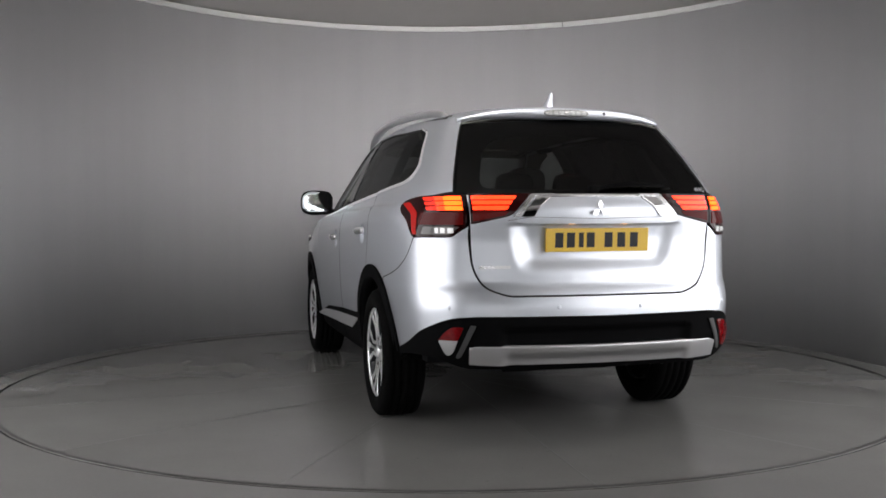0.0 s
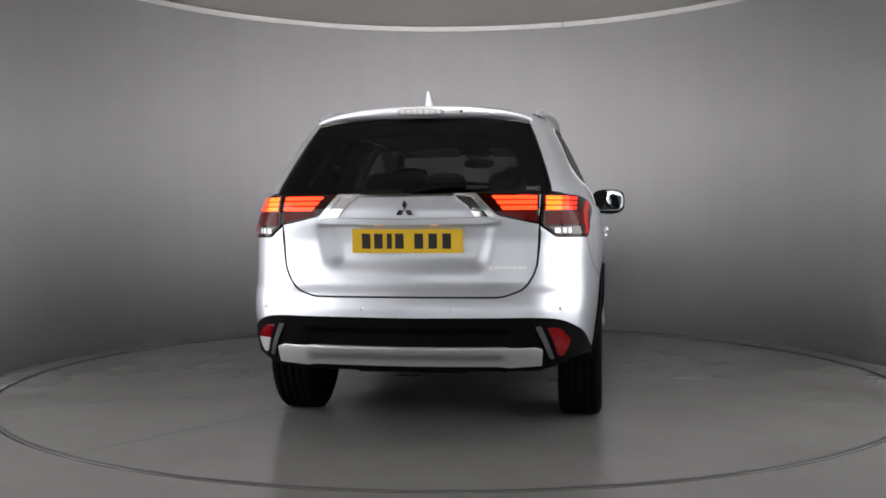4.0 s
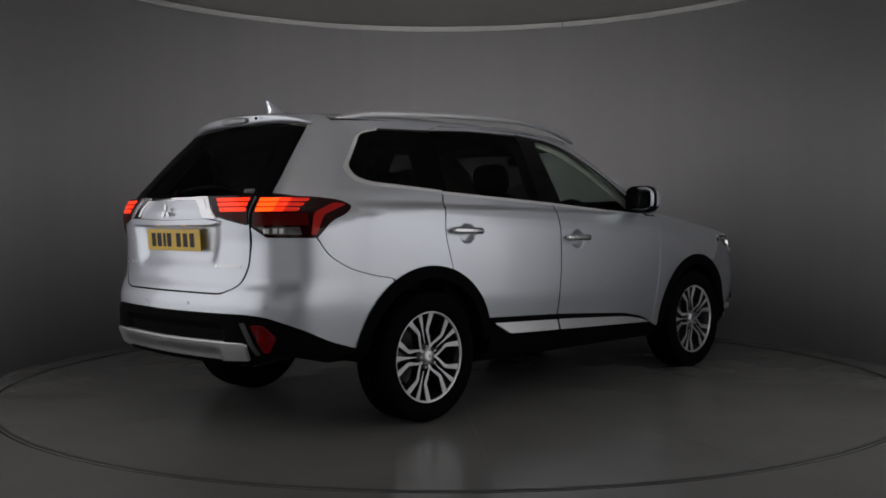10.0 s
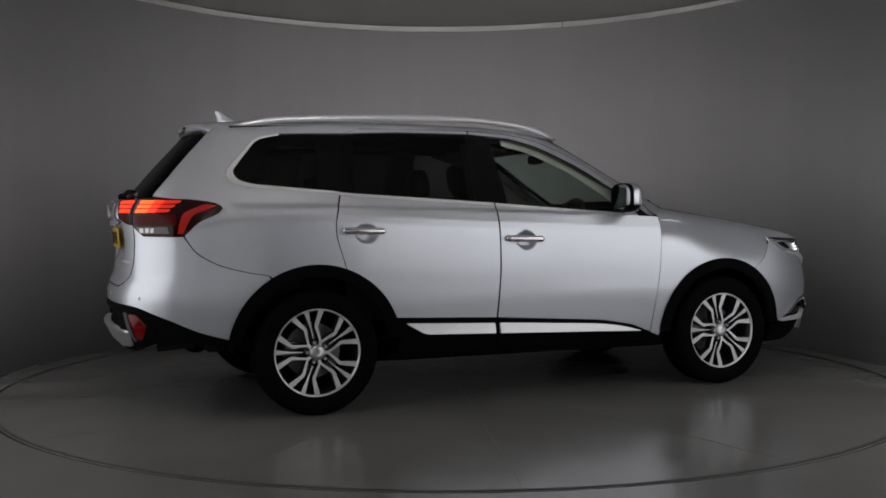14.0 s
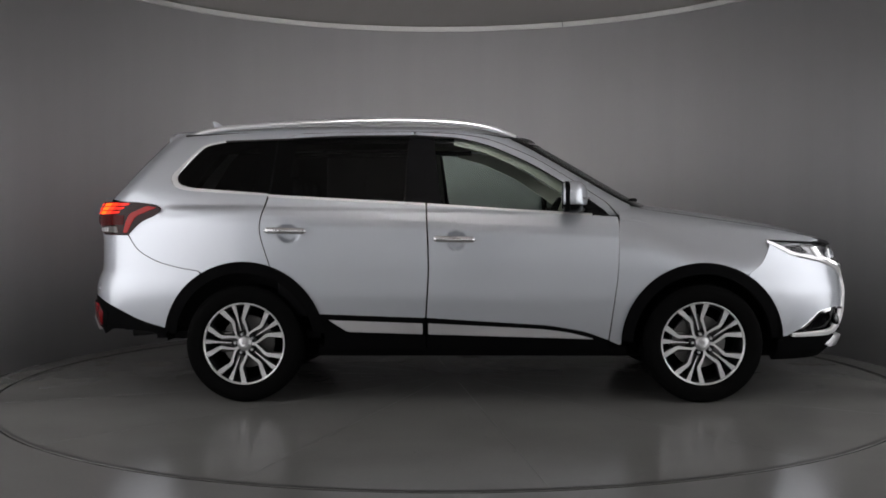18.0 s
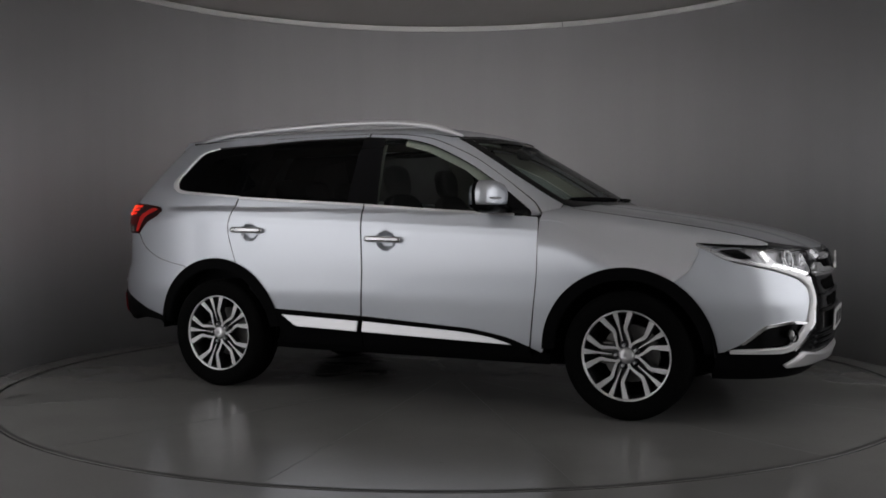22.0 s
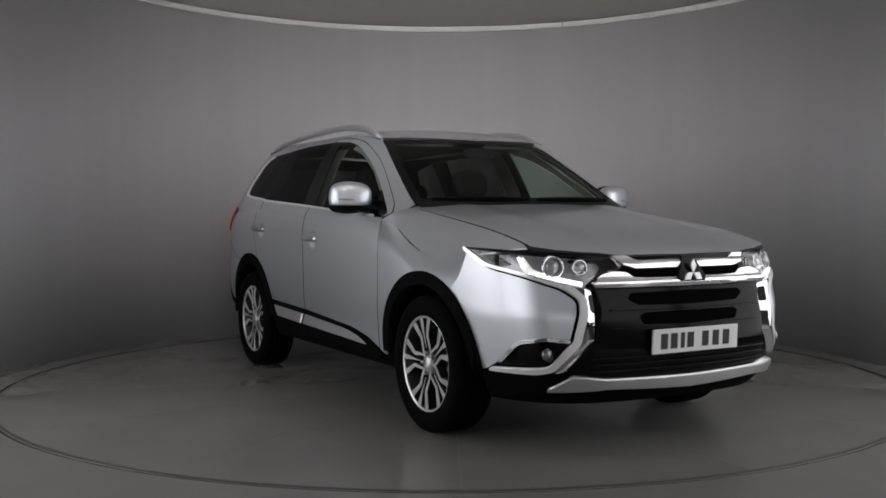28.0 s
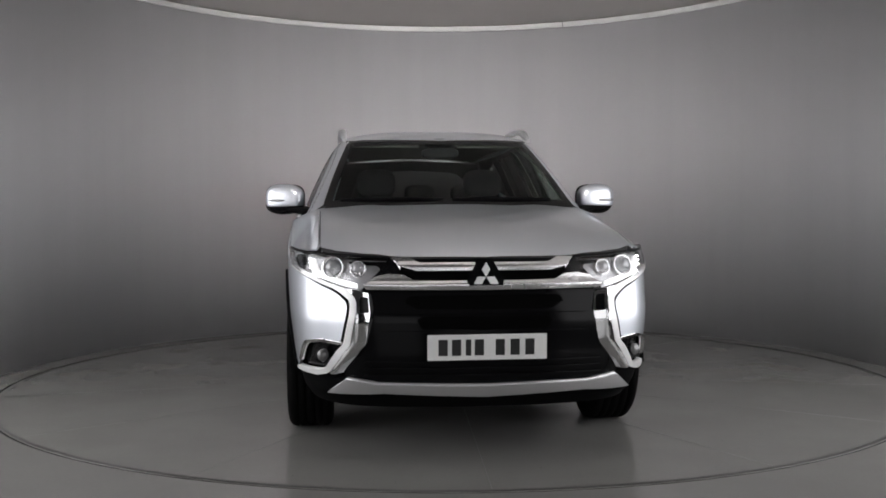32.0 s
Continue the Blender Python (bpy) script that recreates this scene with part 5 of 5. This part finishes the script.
    panel("bumper_lamp_trim", wrap_chart, rounded(W(("t", 0.588, 0.580, 0.003), ("t", 0.612, 0.582, 0.003), ("t", 0.668, 0.435, 0.01), ("t", 0.65, 0.432, 0.01)), 0), GREY_TRIM, car, cell=0.02, lift=0.016, depth=0.01,
          label="grey trim beside the bumper lamp", **mk)
    top = W(("t", 0.640, 0.572, 0.01), ("t", 0.692, 0.574, 0.03), ("t", 0.735, 0.512, 0.01), ("t", 0.664, 0.512, 0.003))
    low = W(("t", 0.664, 0.510, 0.003), ("t", 0.735, 0.510, 0.01), ("t", 0.705, 0.446, 0.02), ("t", 0.684, 0.445, 0.02))
    lit = grain(material("bumper_reflector", (0.15, 0.002, 0.004), rough=0.10, spec=0.3), scale=45, amount=0.6)
    panel("bumper_lamp", wrap_chart, rounded(top, 0), lit, car, cell=0.02, lift=0.018, depth=0.015, label="red bumper lamp", **mk)
    panel("bumper_lamp", wrap_chart, rounded(low, 0), WHITE_LENS if k else lit, car, cell=0.02, lift=0.018, depth=0.015, label="clear reversing lamp in the bumper" if k else "red fog lamp in the bumper", **mk)

# headlamps
for k in (0, 1):
    s = 1 if k else -1
    mk = dict(mirror=bool(k))
    ob = panel("lamp_cover", wrap_chart, rounded(lamp, 0.0), CLEAR, headlamps[k], cell=0.02, lift=0.004, depth=0.004, label="clear headlamp cover", **mk)
    ob.visible_shadow = False
    panel("lamp_edge", wrap_chart, rounded(W(("x", 1.70, 0.942, 0), ("x", 1.90, 0.931, 0.05), ("n", 0.66, 0.917, 0.05), ("n", 0.41, 0.904, 0), ("n", 0.41, 0.899, 0), ("n", 0.66, 0.911, 0.05), ("x", 1.90, 0.921, 0.05), ("x", 1.72, 0.934, 0)), 0),
          GLOSS, headlamps[k], cell=0.02, lift=0.008, depth=0.02, **mk)
    panel("lamp_edge", wrap_chart, rounded(W(("x", 1.697, 0.942, 0), ("x", 1.855, 0.868, 0.03), ("n", 0.77, 0.836, 0.05), ("n", 0.72, 0.814, 0.02), ("n", 0.72, 0.806, 0.02), ("n", 0.77, 0.826, 0.05), ("x", 1.845, 0.855, 0.03), ("x", 1.697, 0.928, 0)), 0),
          BRIGHT, headlamps[k], cell=0.02, lift=0.010, depth=0.02, label="chrome edge under the headlamp", **mk)
    panel("daytime_lamp", wrap_chart, rounded(W(("n", 0.772, 0.900, 0.003), ("n", 0.752, 0.900, 0.003), ("n", 0.738, 0.848, 0.012), ("n", 0.66, 0.818, 0.02), ("n", 0.560, 0.794, 0.003), ("n", 0.560, 0.773, 0.003), ("n", 0.66, 0.797, 0.02), ("n", 0.762, 0.832, 0.02)), 0),
          GLOW_WHITE, headlamps[k], cell=0.02, lift=-0.012, depth=0.01, label="lit white daytime light strip", **mk)
    for yy, zz in [(0.565 + 0.0195 * i, 0.783 + 0.0049 * i) for i in range(10)] + [(0.758, 0.858), (0.760, 0.876), (0.762, 0.893)]:
        egg("diode", (float(front_chart(np.array([yy]), np.array([zz]))[0, 0]) - 0.006, s * yy, zz), (0.008, 0.0062, 0.0062), DIODE, headlamps[k], 2.0, nu=10, nv=6)
    egg("reflector_bowl", (float(front_chart(np.array([0.545]), np.array([0.852]))[0, 0]) - 0.030, s * 0.548, 0.852), (0.026, 0.030, 0.030), HEAD_BACK, headlamps[k], 2.0, nu=20, nv=10, label="round main-beam reflector")
    v, f = lathe([(0.028, 0), (0.036, -0.004), (0.038, 0.008), (0.029, 0.010)], 28)
    ob = link_mesh("bowl_ring", v, f, CHROME, headlamps[k], "", True)
    ob.matrix_basis = pose(float(front_chart(np.array([0.545]), np.array([0.852]))[0, 0]) - 0.024, s * 0.548, 0.852, 0, 78, s * 12)
    panel("lamp_bezel", wrap_chart, rounded(W(("n", 0.60, 0.892, 0.01), ("n", 0.59, 0.884, 0.01), ("n", 0.47, 0.880, 0.01), ("n", 0.45, 0.852, 0.01), ("n", 0.42, 0.850, 0.01), ("n", 0.43, 0.892, 0.01)), 0), GLOSS, headlamps[k], cell=0.02, lift=-0.016, depth=0.02, **mk)
    panel("side_marker", wrap_chart, rounded(W(("x", 1.77, 0.925, 0.003), ("x", 1.89, 0.915, 0.01), ("x", 1.97, 0.868, 0.01), ("x", 1.90, 0.862, 0.01)), 0), GLOSS, headlamps[k], cell=0.02, lift=-0.014, depth=0.02, **mk)
    lx = float(front_chart(np.array([0.655]), np.array([0.853]))[0, 0])
    egg("projector_lens", (lx - 0.028, s * 0.655, 0.856), (0.030, 0.036, 0.036), material("projector_glass", (0.30, 0.31, 0.32), rough=0.04, metal=0.4, coat=1.0), headlamps[k], 2.0, label="round projector lens")
    v, f = lathe([(0.038, 0), (0.050, -0.006), (0.052, 0.012), (0.040, 0.012)], 32)
    ob = link_mesh("lens_ring", v, f, CHROME, headlamps[k], "", True)
    ob.matrix_basis = pose(lx - 0.024, s * 0.655, 0.856, 0, 75, s * 18)
    for j in range(6):
        yy = 0.575 - 0.018 * (j % 3)
        zz = 0.835 + 0.022 * (j // 3)
        egg("reflector_cell", (float(front_chart(np.array([yy]), np.array([zz]))[0, 0]) - 0.012, s * yy, zz), (0.008, 0.007, 0.007), CHROME, headlamps[k], 2.0, nu=12, nv=8)
    # fog lamps
    fx = float(front_chart(np.array([0.69]), np.array([0.475]))[0, 0])
    egg("fog_lens", (fx - 0.012, s * 0.70, 0.472), (0.018, 0.031, 0.031), material("fog_glass", (0.16, 0.16, 0.16), rough=0.05, metal=0.5, coat=1.0), fogs[k], 2.0, label="round fog lamp")
    v, f = lathe([(0.031, 0), (0.035, -0.004), (0.036, 0.012), (0.032, 0.012)], 32)
    ob = link_mesh("fog_ring", v, f, GLOSS, fogs[k], "", True)
    ob.matrix_basis = pose(fx - 0.010, s * 0.70, 0.472, 0, 78, s * 38)
    panel("fog_trim", wrap_chart, rounded(W(("n", 0.625, 0.537, 0.003), ("n", 0.71, 0.547, 0.02), ("x", 2.025, 0.527, 0.03), ("x", 1.91, 0.428, 0.0), ("x", 1.925, 0.424, 0.0), ("x", 2.03, 0.513, 0.03), ("n", 0.71, 0.534, 0.02), ("n", 0.628, 0.526, 0.003)), 0),
          CHROME, fogs[k], cell=0.02, lift=0.008, depth=0.02, label="chrome brow over the fog lamp", **mk)

# openings in the black nose: flat panels painted near black for their shade
SLOT = material("black_opening", (0.002, 0.002, 0.002), rough=0.9, spec=0.02)
for pts in ([(0.0, 0.742), (-0.33, 0.738), (-0.35, 0.715), (-0.30, 0.688), (0.0, 0.682)], [(0.0, 0.652), (-0.27, 0.650), (-0.30, 0.636), (-0.28, 0.598), (0.0, 0.592)]):
    panel("air_slot", front_chart, rounded(doubled(pts), 0.008), SLOT, car, cell=0.03, lift=-0.008, depth=0.003)
for zz in (0.668, 0.580, 0.450, 0.420, 0.390):
    w = 0.44 if zz > 0.5 else 0.52
    panel("grille_rib", front_chart, rounded(doubled([(0.0, zz + 0.007), (-w, zz + 0.005), (-w - 0.01, zz - 0.004), (0.0, zz - 0.005)]), 0.003), GLOSS, car, cell=0.03, lift=0.004, depth=0.014)
panel("grille_band", front_chart, doubled([(0.0, 0.842), (-0.30, 0.842), (-0.37, 0.85), (-0.36, 0.831), (-0.31, 0.803), (0.0, 0.802)]), SLOT, car, cell=0.03, lift=-0.006, depth=0.003)

# ---- the car: cabin ----
CLOTH = grain(material("dark_seat_cloth", (0.007, 0.007, 0.0075), rough=0.9, spec=0.05), scale=250, amount=0.2, bump=0.05)
BEIGE = grain(material("pale_grey_lining", (0.42, 0.41, 0.37), rough=0.85), scale=150, amount=0.06)
LINING_DARK = grain(material("grey_headlining", (0.12, 0.117, 0.105), rough=0.9), scale=150, amount=0.06)
DASH = grain(material("dark_dashboard", (0.012, 0.012, 0.013), rough=0.7, spec=0.08), scale=200, amount=0.15)


def seat(x, y, w, name, head=True):
    s = egg(name, (x, y, 0.56), (0.27, w / 2, 0.10), CLOTH, car, 3.5, label="dark cloth car seat")
    b = egg("backrest", (0, 0, 0), (0.075, w / 2, 0.34), CLOTH, s, 3.2)
    b.matrix_basis = pose(x - 0.30, y, 0.90, 0, -16, 0)
    if head:
        for dy in ((0,) if w < 0.8 else (-0.36, 0, 0.36)):
            h = egg("headrest", (0, 0, 0), (0.05, 0.135 if w < 0.8 else 0.115, 0.10 if w < 0.8 else 0.075), CLOTH, s, 3.0)
            h.matrix_basis = pose(x - 0.41, y + dy, 1.315 if w < 0.8 else 1.265, 0, -10, 0)
    return s


seat(0.12, -0.37, 0.52, "front_seat")
seat(0.12, 0.37, 0.52, "front_seat")
seat(-0.72, 0.0, 1.28, "rear_seat")
part("dashboard", box_bm((0.62, -0.72, 0.70), (1.0, 0.72, 1.085), 0.06, 4), DASH, car)
part("cabin_floor", box_bm((-1.9, -0.72, 0.36), (0.9, 0.72, 0.40)), DASH, car)
for s in (-1, 1):
    part("door_lining", box_bm((-1.15, min(s * 0.80, s * 0.76), 0.5), (0.72, max(s * 0.80, s * 0.76), 1.10), 0.015), DASH, car)
part("load_floor", box_bm((-2.15, -0.66, 0.40), (-1.15, 0.66, 0.80), 0.03), DASH, car)
v, f = lathe([(0.172 + 0.014 * math.cos(2 * math.pi * i / 10), 0.014 * math.sin(2 * math.pi * i / 10)) for i in range(10)], 48)
ob = link_mesh("steering_wheel", v, f, DASH, car, "", True)
ob.matrix_basis = pose(0.47, -0.37, 1.04, 0, -62, 0)
egg("steering_boss", (0.52, -0.37, 1.01), (0.04, 0.09, 0.07), DASH, car, 2.5)
egg("rear_view_mirror", (0.44, 0.0, 1.478), (0.02, 0.115, 0.034), DASH, car, 3.0)
egg("sensor_housing", (0.35, 0.0, 1.545), (0.06, 0.09, 0.03), DASH, car, 3.0)
panel("headlining", roof_chart, [(0.25, -0.50), (-0.2, -0.56), (-1.88, -0.55), (-1.88, 0.55), (-0.2, 0.56), (0.25, 0.50)], LINING_DARK, car, cell=0.08, lift=-0.045, depth=0.01)
for y0 in (-0.33, 0.33):
    ob = part("sun_visor", box_bm((-0.09, -0.21, -0.008), (0.09, 0.21, 0.008), 0.006), BEIGE, car)
    ob.matrix_basis = pose(0.24, y0, 1.545, 0, 12, 0)
# pillar linings
for k in (0, 1):
    mk = dict(mirror=bool(k))
    a_in = [(float(house_nose(z)) - 0.22, z) for z in (1.56, 1.45, 1.3, 1.17)] + [(0.72, 1.10), (0.55, 1.24), (0.33, 1.385), (0.08, 1.50), (-0.1, 1.55), (-0.1, 1.59)]
    panel("pillar_lining", side_chart, a_in, BEIGE, car, lift=-0.045, depth=0.008, **mk)
    panel("pillar_lining", side_chart, [(-0.40, 1.15), (-0.20, 1.14), (-0.235, 1.58), (-0.38, 1.59)], LINING_DARK, car, lift=-0.06, depth=0.008, **mk)
    panel("pillar_lining", side_chart, [(-1.30, 1.20), (-1.10, 1.19), (-1.06, 1.57), (-1.28, 1.56)], DASH, car, lift=-0.05, depth=0.008, **mk)
    panel("pillar_lining", side_chart, [(-2.02, 1.20), (-1.66, 1.22), (-1.66, 1.30), (-1.54, 1.50), (-1.2, 1.56), (0.0, 1.57), (0.0, 1.60), (-1.7, 1.59), (-1.78, 1.52)], DASH, car, lift=-0.05, depth=0.008, **mk)
# dark lining with rounded corners round the rear window
both("gate_lining", back_chart, rounded([(0.0, 1.592, 0), (-0.58, 1.570, 0.02), (-0.70, 1.19, 0.02), (0.0, 1.185, 0), (0.0, 1.225, 0), (-0.54, 1.232, 0.06), (-0.455, 1.490, 0.12), (0.0, 1.515, 0)], 0), DASH, car, cell=0.04, lift=-0.03, depth=0.008)
# black edge round the windscreen
both("screen_edge", screen_chart, [(-0.707, 1.150), (-0.657, 1.33), (-0.592, 1.50), (-0.572, 1.550), (-0.535, 1.540), (-0.560, 1.48), (-0.622, 1.325), (-0.665, 1.175)], GLOSS, car, lift=0.0005, depth=0.002)
panel("screen_edge", screen_chart, doubled([(0.0, 1.565), (-0.3, 1.561), (-0.572, 1.550), (-0.545, 1.522), (-0.3, 1.532), (0.0, 1.535)]), GLOSS, car, lift=0.0005, depth=0.002)
panel("cowl", screen_chart, doubled([(0.0, 1.188), (-0.665, 1.178), (-0.707, 1.150), (-0.70, 1.115), (0.0, 1.125)]), GLOSS, car, lift=0.001, depth=0.002)
for y0, y1 in ((-0.05, -0.62), (0.58, 0.0)):
    path = [(float(screen_chart(np.array([y]), np.array([1.185]))[0, 0]) + 0.015, y, 1.185) for y in np.linspace(y0, y1, 8)]
    sweep("wiper_blade", path, oval(0.009, 0.010, 8), BLACK, car)


# ---- what moves: the turntable and the car on it turn together ----
TURN = (105.12, 99.02, 92.97, 87.17, 81.35, 75.39, 69.47, 63.51, 57.56, 51.68, 45.74, 39.8, 33.89, 27.95, 22.03, 16.11, 10.2, 4.28, -1.61, -7.37, -13.12, -19.07, -25.05, -30.92, -36.67, -42.45, -48.31, -54.18, -60.07, -65.93, -71.77, -77.58, -83.38)
CAR_X, CAR_Y = 0.151, -0.128


def motions():
    table_rows, car_rows = [], []
    for t, a in enumerate(TURN):
        table_rows.append((t, pose(*TABLE_AT, 0, 0, 0, a)))
        c, s = math.cos(radians(a)), math.sin(radians(a))
        car_rows.append((t, pose(c * CAR_X - s * CAR_Y, s * CAR_X + c * CAR_Y, 0, 0, 0, a)))
    walk(turntable, table_rows)
    walk(car, car_rows)


motions()
